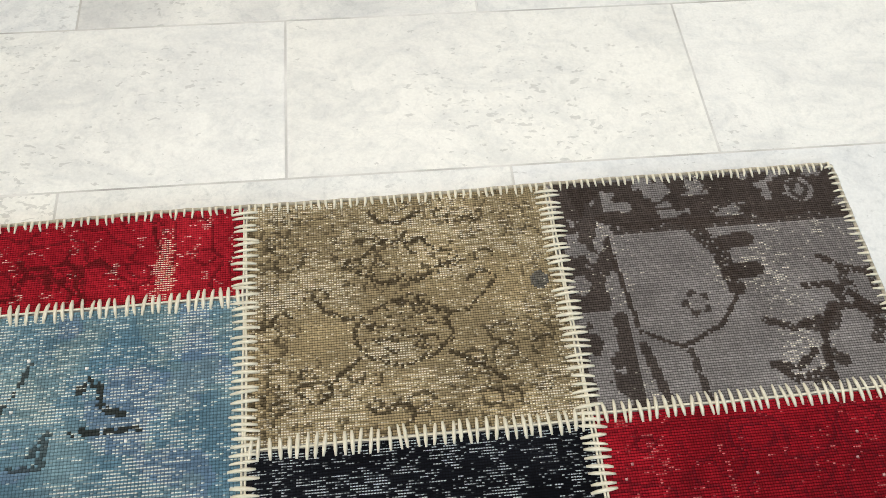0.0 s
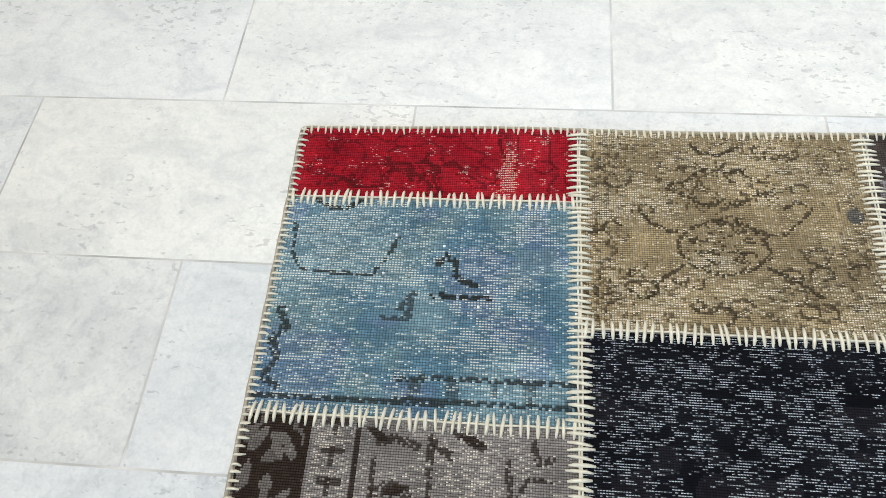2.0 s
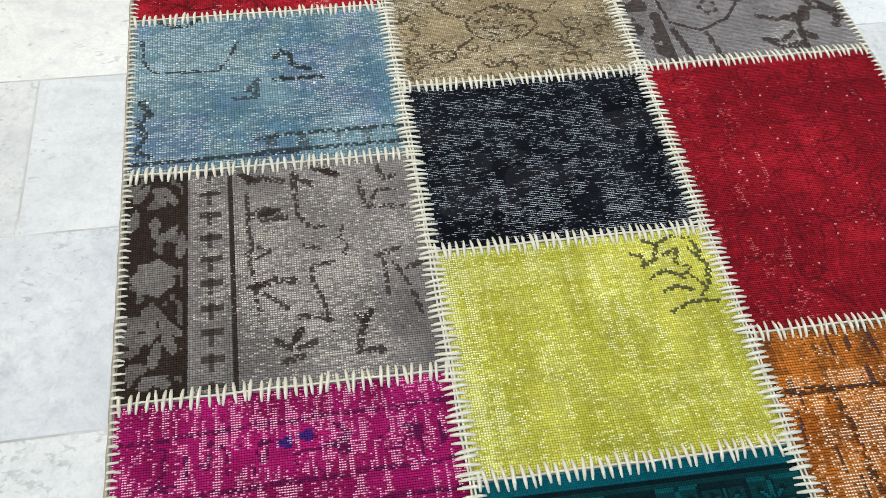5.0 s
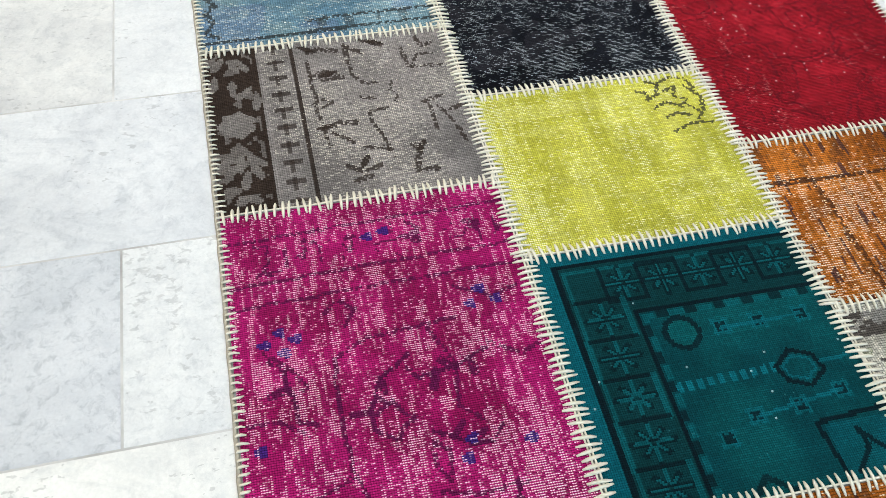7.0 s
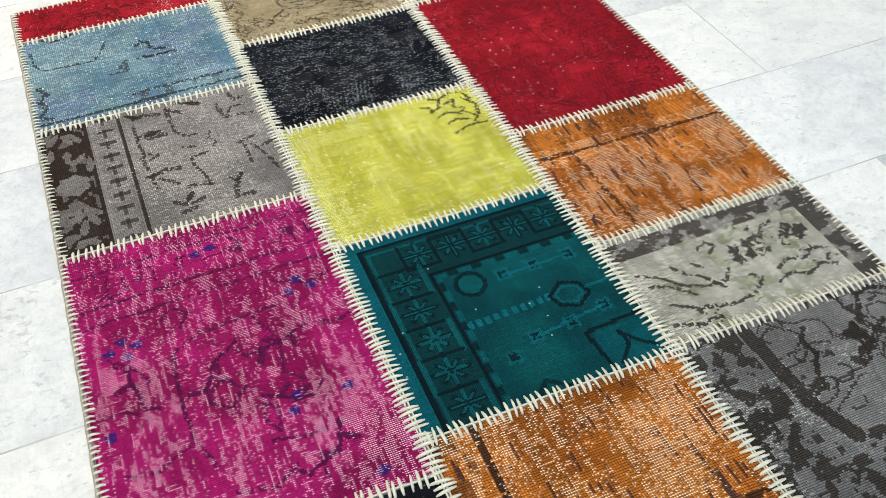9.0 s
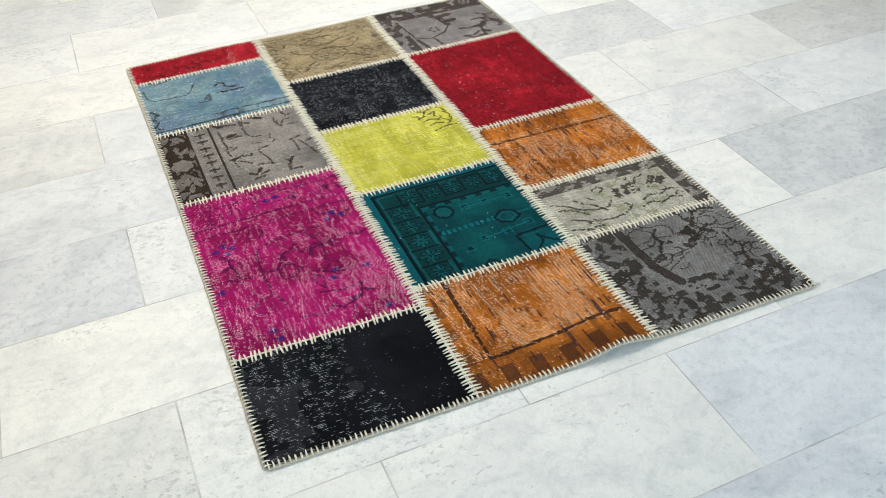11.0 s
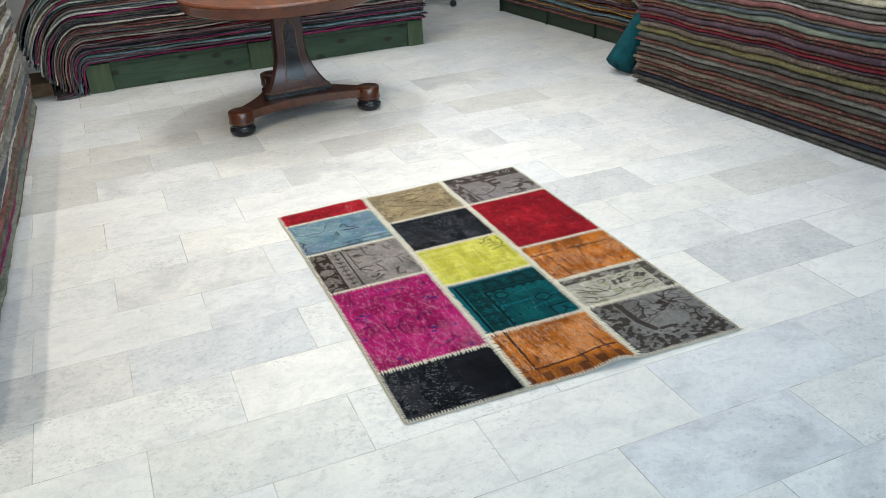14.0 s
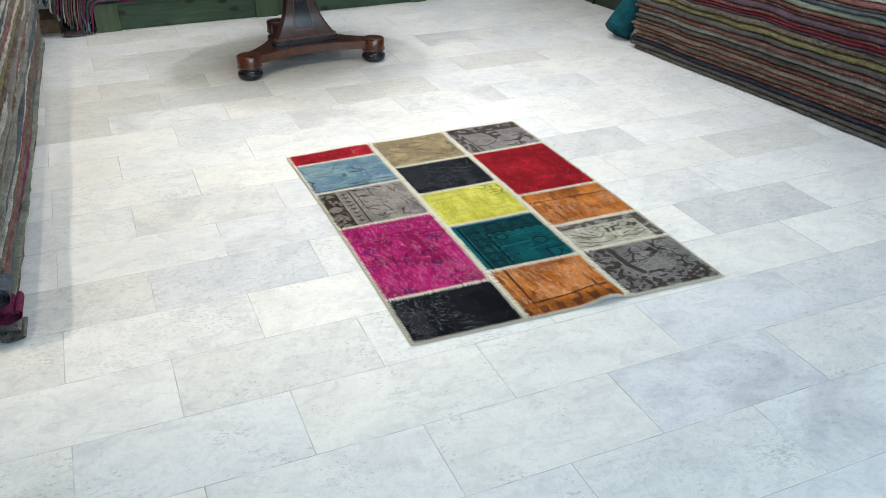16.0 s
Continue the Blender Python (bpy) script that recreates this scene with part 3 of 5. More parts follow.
def grey_border(k):
    k.ground((0.165, 0.152, 0.145), (0.225, 0.205, 0.195))
    leafy = (0.155, 0.14, 0.13)
    k.put(k.s < 0.212, UMBER)
    k.put((k.s < 0.195) & (k.noise(60, 50, 4, 2) > 0.60), leafy, 0.75)
    k.blob(0.10, 0.50, 0.031, (0.17, 0.155, 0.145), 7, 0.16)
    for s, t, a in ((0.10, 0.68, 90), (0.11, 0.66, 45), (0.03, 0.86, 60), (0.17, 0.84, 120), (0.10, 0.94, -70), (0.10, 0.32, -95), (0.12, 0.31, -40),
                    (0.07, 0.31, -140), (0.03, 0.17, 60), (0.17, 0.17, 115), (0.10, 0.12, 80), (0.06, 0.05, 20), (0.16, 0.05, 160), (0.02, 0.72, 80), (0.18, 0.58, 80)):
        k.leaf(s, t, 0.040, a, leafy)
    k.put(np.abs(k.s - 0.217) < 0.005, (0.24, 0.22, 0.21), 0.8)
    k.put((np.abs(k.s - 0.283) < 0.009) & (np.sin(k.y * 165 + 1) > -0.5), UMBER, 0.75)
    k.put((np.abs(k.s - 0.283) < 0.034) & (np.sin(k.y * 165) > 0.74), UMBER, 0.8)
    k.put(np.abs(k.s - 0.352) < 0.0055, UMBER, 0.95)
    thin, wide = 0.0065, 0.013
    for pts, w in (
            (((0.41, 0.86), (0.405, 0.72), (0.42, 0.60), (0.405, 0.55), (0.42, 0.46), (0.43, 0.30)), thin),
            (((0.42, 0.92), (0.46, 0.94), (0.53, 0.915)), wide), (((0.42, 0.755), (0.47, 0.775), (0.53, 0.735), (0.46, 0.735)), 0.016),
            (((0.40, 0.575), (0.44, 0.60), (0.48, 0.575), (0.43, 0.545)), thin), (((0.43, 0.42), (0.49, 0.44), (0.55, 0.43)), wide), (((0.45, 0.38), (0.50, 0.34), (0.52, 0.31)), 0.009),
            (((0.57, 0.95), (0.575, 0.74), (0.61, 0.68), (0.66, 0.665)), 0.009), (((0.58, 0.93), (0.63, 0.89)), wide), (((0.64, 0.97), (0.69, 0.95), (0.72, 0.925)), 0.014),
            (((0.80, 0.88), (0.81, 0.75), (0.94, 0.735)), 0.009), (((0.83, 0.77), (0.86, 0.83), (0.92, 0.82)), thin), (((0.87, 0.95), (0.89, 0.88), (0.93, 0.90)), 0.010),
            (((0.73, 0.67), (0.705, 0.61), (0.735, 0.575), (0.72, 0.53)), thin), (((0.59, 0.585), (0.64, 0.565)), 0.009),
            (((0.68, 0.50), (0.61, 0.485), (0.605, 0.43), (0.64, 0.32), (0.655, 0.20)), thin), (((0.56, 0.27), (0.62, 0.265), (0.655, 0.24)), 0.010),
            (((0.83, 0.51), (0.90, 0.53)), 0.011), (((0.845, 0.49), (0.85, 0.33)), thin), (((0.88, 0.47), (0.93, 0.33), (0.945, 0.24)), 0.008), (((0.92, 0.44), (0.98, 0.46)), 0.011),
            (((0.74, 0.25), (0.76, 0.23), (0.73, 0.11), (0.80, 0.10)), 0.013), (((0.48, 0.18), (0.53, 0.14), (0.60, 0.16)), 0.012), (((0.50, 0.09), (0.56, 0.11)), 0.012)):
        k.stroke(pts, w * 0.85, UMBER, 0.85, 0.24)
    for s, t, a in ((0.44, 0.93, 150), (0.45, 0.75, 20), (0.46, 0.43, 190), (0.53, 0.16, 60), (0.75, 0.2, 60), (0.66, 0.96, -20)):
        k.leaf(s, t, 0.030, a, UMBER)
    k.wear = (np.clip(0.20 + 0.9 * (k.noise(10, 10, 9) - 0.5), 0, 0.7) + 0.35 * np.exp(-((k.s - 0.69) / 0.09) ** 2 - ((k.t - 0.52) / 0.16) ** 2)) * (k.s > 0.22) + 0.16


def magenta(k):
    k.ground((0.215, 0.005, 0.068), (0.34, 0.009, 0.120), 16, 16)
    k.pale = np.array((0.90, 0.55, 0.68))
    plum, violet = (0.085, 0.006, 0.05), (0.035, 0.014, 0.15)
    for t in (0.925, 0.795, 0.735):
        k.stroke([(0.0, t - 0.012), (0.5, t + 0.002), (1.0, t + 0.012)], 0.006, plum, 0.85, 0.2)
    for j, (s, t) in enumerate(((0.12, 0.86), (0.36, 0.87), (0.60, 0.86), (0.85, 0.87))):
        k.cluster(s, t, 0.045, 0.030, plum, 10 + j, 40)
    for pts in (((0.30, 0.44), (0.31, 0.56), (0.42, 0.60), (0.55, 0.605), (0.72, 0.62)), ((0.10, 0.60), (0.17, 0.55), (0.22, 0.50), (0.17, 0.49), (0.14, 0.55)),
                ((0.30, 0.46), (0.31, 0.30), (0.36, 0.20)), ((0.36, 0.64), (0.40, 0.68), (0.35, 0.71), (0.30, 0.68)), ((0.62, 0.60), (0.68, 0.50), (0.66, 0.40), (0.72, 0.36)),
                ((0.02, 0.43), (0.12, 0.43), (0.20, 0.39)), ((0.08, 0.25), (0.18, 0.24), (0.30, 0.28)), ((0.55, 0.22), (0.66, 0.20), (0.80, 0.21)), ((0.40, 0.12), (0.52, 0.10), (0.60, 0.14)),
                ((0.56, 0.33), (0.60, 0.30), (0.585, 0.24), (0.55, 0.28), (0.56, 0.33)), ((0.74, 0.70), (0.86, 0.66), (0.95, 0.68)), ((0.80, 0.54), (0.90, 0.50), (0.97, 0.52))):
        k.stroke(pts, 0.0062, plum, 0.85, 0.2)
    k.stroke([(0.45 + 0.055 * math.cos(a * 0.7) * (1 + 0.25 * math.cos(a * 2.8)), 0.39 + 0.04 * math.sin(a * 0.7) * (1 + 0.25 * math.cos(a * 2.8))) for a in range(10)], 0.0065, plum, 0.9, 0.15)
    k.sprigs(5, 0.10, plum, 7, (0.1, 0.9, 0.05, 0.62), 0.006)
    for s, t, spots in ((0.15, 0.62, ((0, 0.028), (-0.05, 0), (0.05, 0.006), (0.01, -0.026))), (0.82, 0.66, ((0, 0.025), (0.05, -0.008), (-0.04, -0.012))), (0.06, 0.37, ((0, 0),)),
                        (0.66, 0.30, ((0.015, 0.02), (-0.01, -0.02))), (0.85, 0.30, ((0, 0),)), (0.85, 0.05, ((0, 0),)), (0.24, 0.09, ((0, 0), (0.02, -0.05))), (0.52, 0.88, ((-0.03, 0), (0.03, 0.01)))):
        for a, b in spots:
            k.blob(s + a, t + b, 0.0085, violet, 3, 0.3, 0.95, 1.2)
    streak = 0.8 * fbm(k.x * 210, k.y * 46, 41, 2) + 0.2 * fbm(k.x * 30, k.y * 22, 43, 3)
    k.dash = 1.3
    k.wear = np.clip(0.43 + 1.9 * (streak - 0.50), 0.10, 0.92) + 0.3 * np.exp(-((k.s - 0.9) / 0.13) ** 2 - ((k.t - 0.22) / 0.16) ** 2)
    k.mottle = 0.12


def black_dashes(k):
    k.ground((0.004, 0.005, 0.007), (0.009, 0.010, 0.014))
    k.pale = np.array((0.42, 0.45, 0.46))
    k.put((k.noise(14, 20, 2) > 0.6) & (k.s < 0.6), (0.05, 0.05, 0.06), 0.4)
    fine = 0.5 * fbm(k.x * 80, k.y * 170, 12, 3) + 0.5 * fbm(k.x * 120, k.y * 40, 15, 3)
    edge = np.clip((0.62 + 0.1 * np.sin(k.y * 30) - k.s) / 0.12, 0, 1)
    k.wear = np.clip(0.34 + 1.2 * (fine - 0.5), 0, 0.75) * (0.42 + 0.62 * edge)
    k.dash = 2.4


def orange_wear(k, seed, lines):
    k.dash, k.mottle = 1.2, 0.2
    k.ground((0.27, 0.078, 0.009), (0.48, 0.155, 0.020), 12, 14)
    k.pale = np.array((0.80, 0.67, 0.49))
    brown = (0.085, 0.030, 0.014)
    k.put(fbm(k.x * 160, k.y * 26, seed, 3) > 0.63, (0.12, 0.045, 0.018), 0.5)
    k.put(fbm(k.x * 26, k.y * 20, seed + 9, 3) > 0.60, (0.36, 0.11, 0.014), 0.2)
    k.wear = np.clip(0.55 + 0.9 * (fbm(k.x * 150, k.y * 22, seed + 1, 2) - 0.5) + 1.1 * (fbm(k.x * 14, k.y * 14, seed + 5, 3) - 0.5), 0.16, 0.74)
    lines(k, brown)
    k.put((fbm(k.x * 180, k.y * 22, seed + 2, 2) > 0.76), (0.04, 0.022, 0.03), 0.8)


def orange_front(k):
    def lines(k, brown):
        low = (k.t < 0.20)
        k.put(low, (0.20, 0.065, 0.012), 0.5)
        k.put(low & (np.sin(k.x * 95) > 0.2) & (k.t > 0.02) & (k.t < 0.16), brown, 0.85)
        k.stroke([(0.17, 1.0), (0.165, 0.24), (1.0, 0.30)], 0.009, (0.04, 0.018, 0.012), 0.95, 0.1)
        k.put((k.s < 0.09) & (np.sin(k.y * 85) > 0.1), brown, 0.6)
        k.wear = k.wear * np.where(k.t < 0.25, 0.45, 1.0)
        k.wear = 0.9 * k.wear + 0.08 * np.exp(-((k.s - 0.7) / 0.25) ** 2 - ((k.t - 0.72) / 0.25) ** 2)
    orange_wear(k, 61, lines)


def orange_back(k):
    def lines(k, brown):
        top = k.t > 0.80
        k.put(top & (np.sin(k.x * 100) > 0.0) & (k.s < 0.75) & (k.noise(70, 70, 22) > 0.48), brown, 0.55)
        k.stroke([(0.0, 0.72), (1.0, 0.70)], 0.009, (0.05, 0.02, 0.012), 0.9, 0.15)
        k.stroke([(0.20, 0.72), (0.22, 0.0)], 0.008, (0.05, 0.02, 0.012), 0.8, 0.3)
        k.wear = k.wear * np.where(top, 0.5, 1.0)
    orange_wear(k, 71, lines)


def teal_border(k):
    k.ground((0.0025, 0.042, 0.050), (0.004, 0.064, 0.070), 14, 14)
    out, dark, bright = (0.004, 0.080, 0.105), (0.003, 0.030, 0.034), (0.005, 0.090, 0.105)
    ink = (0.002, 0.010, 0.014)
    edge = np.minimum(k.s - 0.085, (0.94 - k.t) * k.h / k.w)
    k.put(edge < 0, out)
    band = (edge >= 0) & (edge < 0.225)
    k.put(band, dark)
    k.put(np.abs(edge) < 0.010, ink)
    k.put(np.abs(edge - 0.028) < 0.007, bright, 0.55)
    k.put(np.abs(edge - 0.225) < 0.010, ink)
    along = np.where(k.s - 0.085 < (0.94 - k.t) * k.h / k.w, k.y, k.x)
    k.put((np.abs(edge - 0.25) < 0.012) & (np.sin(along * 150) > 0), bright, 0.6)
    k.put((np.abs(edge - 0.245) < 0.014) & (np.sin(along * 150) < -0.35), ink, 0.8)
    n = 5
    for i in range(n):
        for s, t in ((0.31 + i * 0.145, 0.835), (0.20, 0.70 - i * 0.155)):
            for a in range(8):
                c, d = math.cos(a * 0.7854), math.sin(a * 0.7854)
                near, far = (0.006, 0.023) if a % 2 == 0 else (0.008, 0.017)
                k.stroke([(s + near * c / k.w, t + near * d / k.h), (s + (far + 0.004) * c / k.w, t + (far + 0.004) * d / k.h)], 0.0085, ink, 0.8)
                k.stroke([(s + near * c / k.w, t + near * d / k.h), (s + far * c / k.w, t + far * d / k.h)], 0.0048, bright, 0.75)
    for i in range(5):
        up = 0.905 if i % 2 else 0.765
        s = 0.235 + i * 0.145
        k.stroke([(s, 0.765), (s, 0.905)], 0.006, ink, 0.9)
        k.stroke([(s, up), (s + 0.145, up)], 0.007, ink, 0.9)
        side, t = (0.105 if i % 2 else 0.285), 0.775 - i * 0.155
        k.stroke([(0.115, t), (0.285, t)], 0.006, ink, 0.9)
        k.stroke([(side, t), (side, t - 0.155)], 0.007, bright, 0.6)
    k.blob(0.44, 0.60, 0.027, ink, 0, 0, 0.85)
    k.blob(0.44, 0.60, 0.019, (0.004, 0.07, 0.075))
    for s, t in ((0.58, 0.60), (0.72, 0.60), (0.88, 0.60), (0.56, 0.26), (0.72, 0.27), (0.88, 0.30), (0.44, 0.20)):
        k.blob(s, t, 0.016, (0.005, 0.10, 0.12), 4, 0.4, 0.7)
        k.blob(s, t, 0.009, ink, 4, 0.4, 0.9)
    glow = (0.006, 0.12, 0.15)
    k.stroke([(0.58, 0.595), (0.88, 0.60)], 0.0055, glow, 0.6)
    k.stroke([(0.56, 0.255), (0.88, 0.30)], 0.0055, glow, 0.6)
    k.put((k.near([(0.36, 0.40), (0.70, 0.415)]) < 0.007) & (np.sin(k.x * 420) > -0.2), glow, 0.8)
    k.stroke([(0.70, 0.415), (0.77, 0.47), (0.84, 0.44), (0.86, 0.38), (0.79, 0.33), (0.72, 0.36), (0.70, 0.415)], 0.0062, ink, 0.95)
    k.stroke([(0.86, 0.41), (1.0, 0.42)], 0.0055, glow, 0.6)
    k.stroke([(0.72, 0.415), (0.77, 0.445), (0.82, 0.43), (0.835, 0.39), (0.79, 0.355), (0.735, 0.375), (0.72, 0.415)], 0.004, glow, 0.5)
    k.stroke([(0.76, 0.0), (0.74, 0.20), (1.0, 0.22)], 0.0065, ink, 0.95)
    k.put((k.s > 0.76) & (k.t < 0.19), (0.004, 0.075, 0.095), 0.5)
    k.stroke([(0.80, 0.02), (0.87, 0.10), (0.86, 0.16), (0.90, 0.10), (0.96, 0.05)], 0.0065, ink, 0.9)
    k.stroke([(0.44, 0.0), (0.50, 0.06), (0.58, 0.0)], 0.008, ink, 0.8)
    k.pale = np.array((0.05, 0.22, 0.23))
    k.wear = 0.06 + 0.3 * (k.noise(30, 30, 3) - 0.4)
    k.groove_shade = 0.72
    k.put(k.rng.random(k.s.shape) > 0.9995, (0.25, 0.36, 0.36))


def lime(k):
    k.ground((0.39, 0.38, 0.040), (0.53, 0.51, 0.075), 16, 8)
    k.pale = np.array((0.82, 0.80, 0.55))
    k.put(fbm(k.x * 90, k.y * 9, 3, 3) > 0.58, (0.57, 0.55, 0.14), 0.3)
    k.put(fbm(k.x * 10, k.y * 60, 6, 3) > 0.62, (0.55, 0.53, 0.13), 0.4)
    k.wear = np.clip(0.34 + 0.8 * (fbm(k.x * 110, k.y * 14, 7, 3) - 0.47), 0, 0.75) + 0.25 * np.exp(-((k.s - 0.05) / 0.09) ** 2)
    k.groove_shade, k.mottle = 0.70, 0.10
    ink = (0.05, 0.048, 0.03)
    for pts, w in ((((0.70, 0.90), (0.74, 0.88), (0.73, 0.83), (0.78, 0.86), (0.80, 0.93), (0.76, 0.96)), 0.0065), (((0.80, 0.93), (0.86, 0.97), (0.93, 0.95), (0.95, 0.88)), 0.006),
                   (((0.82, 0.88), (0.87, 0.90), (0.85, 0.84), (0.89, 0.80), (0.86, 0.76)), 0.0065), (((0.74, 0.77), (0.80, 0.80), (0.86, 0.76)), 0.006), (((0.92, 0.90), (0.96, 0.80), (0.94, 0.72)), 0.008),
                   (((0.75, 0.68), (0.82, 0.72), (0.88, 0.69)), 0.006), (((0.78, 0.60), (0.86, 0.64), (0.95, 0.63)), 0.006), (((0.89, 0.76), (0.93, 0.70), (0.90, 0.66)), 0.006)):
        k.stroke(pts, w, ink, 0.9, 0.22)


def navy_dashes(k):
    k.ground((0.003, 0.0035, 0.006), (0.008, 0.009, 0.013), 10, 14)
    k.pale = np.array((0.46, 0.50, 0.53))
    k.put((k.noise(9, 11, 2) > 0.58), (0.022, 0.021, 0.026), 0.5)
    wavy = k.y + 0.006 * np.sin(k.x * 22) + 0.01 * (k.noise(9, 9, 9) - 0.5)
    fine = 0.6 * fbm(k.x * 40, wavy * 90, 13, 3) + 0.4 * fbm(k.x * 60, k.y * 18, 14, 2)
    k.wear = np.clip(0.48 + 0.9 * (fine - 0.5), 0.15, 0.75)
    k.dash = 2.6


def tan_scrolls(k):
    k.ground((0.235, 0.185, 0.108), (0.30, 0.235, 0.135))
    k.pale = np.array((0.70, 0.66, 0.55))
    brown = (0.050, 0.037, 0.022)
    k.cluster(0.48, 0.70, 0.078, 0.046, brown, 3, 72, 0.75)
    k.stroke([(0.30, 0.70), (0.38, 0.745), (0.44, 0.80), (0.50, 0.785), (0.56, 0.80), (0.60, 0.75), (0.68, 0.70), (0.60, 0.66), (0.54, 0.61), (0.48, 0.63), (0.42, 0.61), (0.36, 0.66), (0.30, 0.70)], 0.006, brown, 0.9, 0.4)
    k.stroke([(0.33, 0.42), (0.36, 0.48), (0.46, 0.53), (0.55, 0.52), (0.62, 0.46), (0.63, 0.36), (0.56, 0.29), (0.47, 0.26), (0.38, 0.30), (0.33, 0.36), (0.33, 0.42)], 0.0055, brown, 0.9, 0.45)
    k.cluster(0.48, 0.40, 0.055, 0.040, brown, 4, 66)
    k.stroke([(0.63, 0.46), (0.69, 0.47), (0.74, 0.53), (0.79, 0.60), (0.74, 0.64), (0.70, 0.60)], 0.0055, brown, 0.9, 0.2)
    k.stroke([(0.20, 0.58), (0.24, 0.51), (0.30, 0.47), (0.34, 0.47)], 0.0055, brown, 0.9, 0.2)
    k.stroke([(0.40, 0.94), (0.43, 0.89), (0.50, 0.88), (0.56, 0.92)], 0.006, brown, 0.9, 0.2)
    k.stroke([(0.62, 0.30), (0.70, 0.25), (0.78, 0.17)], 0.0055, brown, 0.9, 0.2)
    k.stroke([(0.34, 0.30), (0.27, 0.24), (0.22, 0.15)], 0.0055, brown, 0.9, 0.2)
    for j, (s, t, a, b) in enumerate(((0.07, 0.70, 0.035, 0.07), (0.06, 0.36, 0.03, 0.08), (0.93, 0.62, 0.03, 0.08), (0.87, 0.34, 0.05, 0.035), (0.80, 0.88, 0.05, 0.03), (0.20, 0.16, 0.05, 0.035),
                                   (0.76, 0.14, 0.05, 0.035), (0.48, 0.05, 0.05, 0.02), (0.20, 0.86, 0.07, 0.03), (0.60, 0.92, 0.05, 0.02), (0.05, 0.10, 0.03, 0.035), (0.94, 0.10, 0.03, 0.035))):
        k.cluster(s, t, a * 1.2, b * 1.2, brown, 20 + j, 68, 0.65)
    k.rings(34, 0.006, 0.014, brown, 6, 0.8)
    k.wear = np.clip(0.44 + 0.8 * (k.noise(11, 22, 6) - 0.5) + 0.3 * np.clip(0.45 - k.s, 0, 1) * (k.t > 0.4), 0, 0.85)
    k.dash = 3.2
    k.blob(0.93, 0.57, 0.012, (0.07, 0.075, 0.08), 0, 0, 0.8)


def charcoal_floral(k):
    k.ground((0.14, 0.135, 0.132), (0.19, 0.185, 0.18))
    brown = (0.034, 0.027, 0.022)
    zone = (k.t < 0.36) | (k.s < 0.24)
    k.put(zone & (k.noise(64, 84, 2, 4) > 0.49), brown, 0.9)
    k.put((k.near([(0.28, 0.98), (0.30, 0.55), (0.36, 0.36)]) < 0.012), brown, 0.9)
    k.vines(15, 0.55, brown, 4, 0.85, (k.t > 0.36) & (k.s > 0.3))
    k.rings(16, 0.008, 0.02, brown, 8, 0.85, (0.35, 0.95, 0.4, 0.95))
    k.sprigs(7, 0.11, brown, 6, (0.35, 0.95, 0.45, 0.95), 0.008)
    k.blob(0.62, 0.46, 0.055, (0.20, 0.195, 0.19), 6, 0.2, 0.8)
    k.blob(0.66, 0.78, 0.02, brown, 3, 0.5)
    k.wear = np.clip(0.24 + 1.1 * (k.noise(12, 12, 7) - 0.47), 0, 0.6)
    k.pale = np.array((0.50, 0.49, 0.46))


def beige_floral(k):
    k.ground((0.30, 0.285, 0.235), (0.39, 0.37, 0.315))
    brown, moss = (0.045, 0.036, 0.032), (0.20, 0.225, 0.11)
    band = ((k.t > 0.79) & (k.t < 0.95)) | ((k.s > 0.885) & (k.t < 0.95))
    k.put(band, brown, 0.9)
    k.put(band & (k.noise(40, 60, 3, 2) > 0.60), (0.25, 0.235, 0.21), 0.8)
    for s, a in ((0.10, 20), (0.30, 200), (0.46, 15), (0.62, 190), (0.78, 20)):
        k.leaf(s, 0.87, 0.038, a, (0.22, 0.21, 0.19))
    k.put((k.noise(30, 42, 5) > 0.61) & (k.t < 0.78) & (k.s < 0.87), moss, 0.55)
    for s, t in ((0.50, 0.57), (0.55, 0.50), (0.57, 0.59), (0.49, 0.49), (0.78, 0.63), (0.83, 0.58), (0.80, 0.53), (0.75, 0.57)):
        k.blob(s, t, 0.0125, brown, 5, 0.35, 0.92)
    k.blob(0.53, 0.54, 0.006, (0.33, 0.31, 0.26))
    for pts in (((0.06, 0.62), (0.14, 0.55), (0.20, 0.42), (0.28, 0.36), (0.38, 0.36), (0.42, 0.44)), ((0.08, 0.50), (0.16, 0.44), (0.22, 0.32)), ((0.20, 0.62), (0.24, 0.52), (0.30, 0.44), (0.35, 0.30)),
                ((0.10, 0.30), (0.20, 0.20), (0.34, 0.15), (0.44, 0.18), (0.52, 0.27), (0.48, 0.33)), ((0.40, 0.62), (0.44, 0.66), (0.42, 0.72), (0.36, 0.68)), ((0.60, 0.30), (0.66, 0.36), (0.74, 0.32), (0.80, 0.38), (0.86, 0.34)),
                ((0.56, 0.20), (0.64, 0.24), (0.70, 0.18), (0.78, 0.24), (0.84, 0.18)), ((0.64, 0.60), (0.68, 0.70), (0.74, 0.72)), ((0.30, 0.58), (0.33, 0.50)), ((0.06, 0.14), (0.16, 0.08), (0.26, 0.10))):
        k.stroke(pts, 0.0062, brown, 0.9, 0.2)
    for j, (s, t) in enumerate(((0.66, 0.48), (0.82, 0.32), (0.22, 0.12), (0.62, 0.66))):
        k.cluster(s, t, 0.035, 0.022, brown, 30 + j, 44)
    k.wear = np.clip(0.42 + 1.0 * (fbm(k.x * 110, k.y * 18, 8, 3) - 0.47), 0, 0.75)
    k.mottle = 0.12


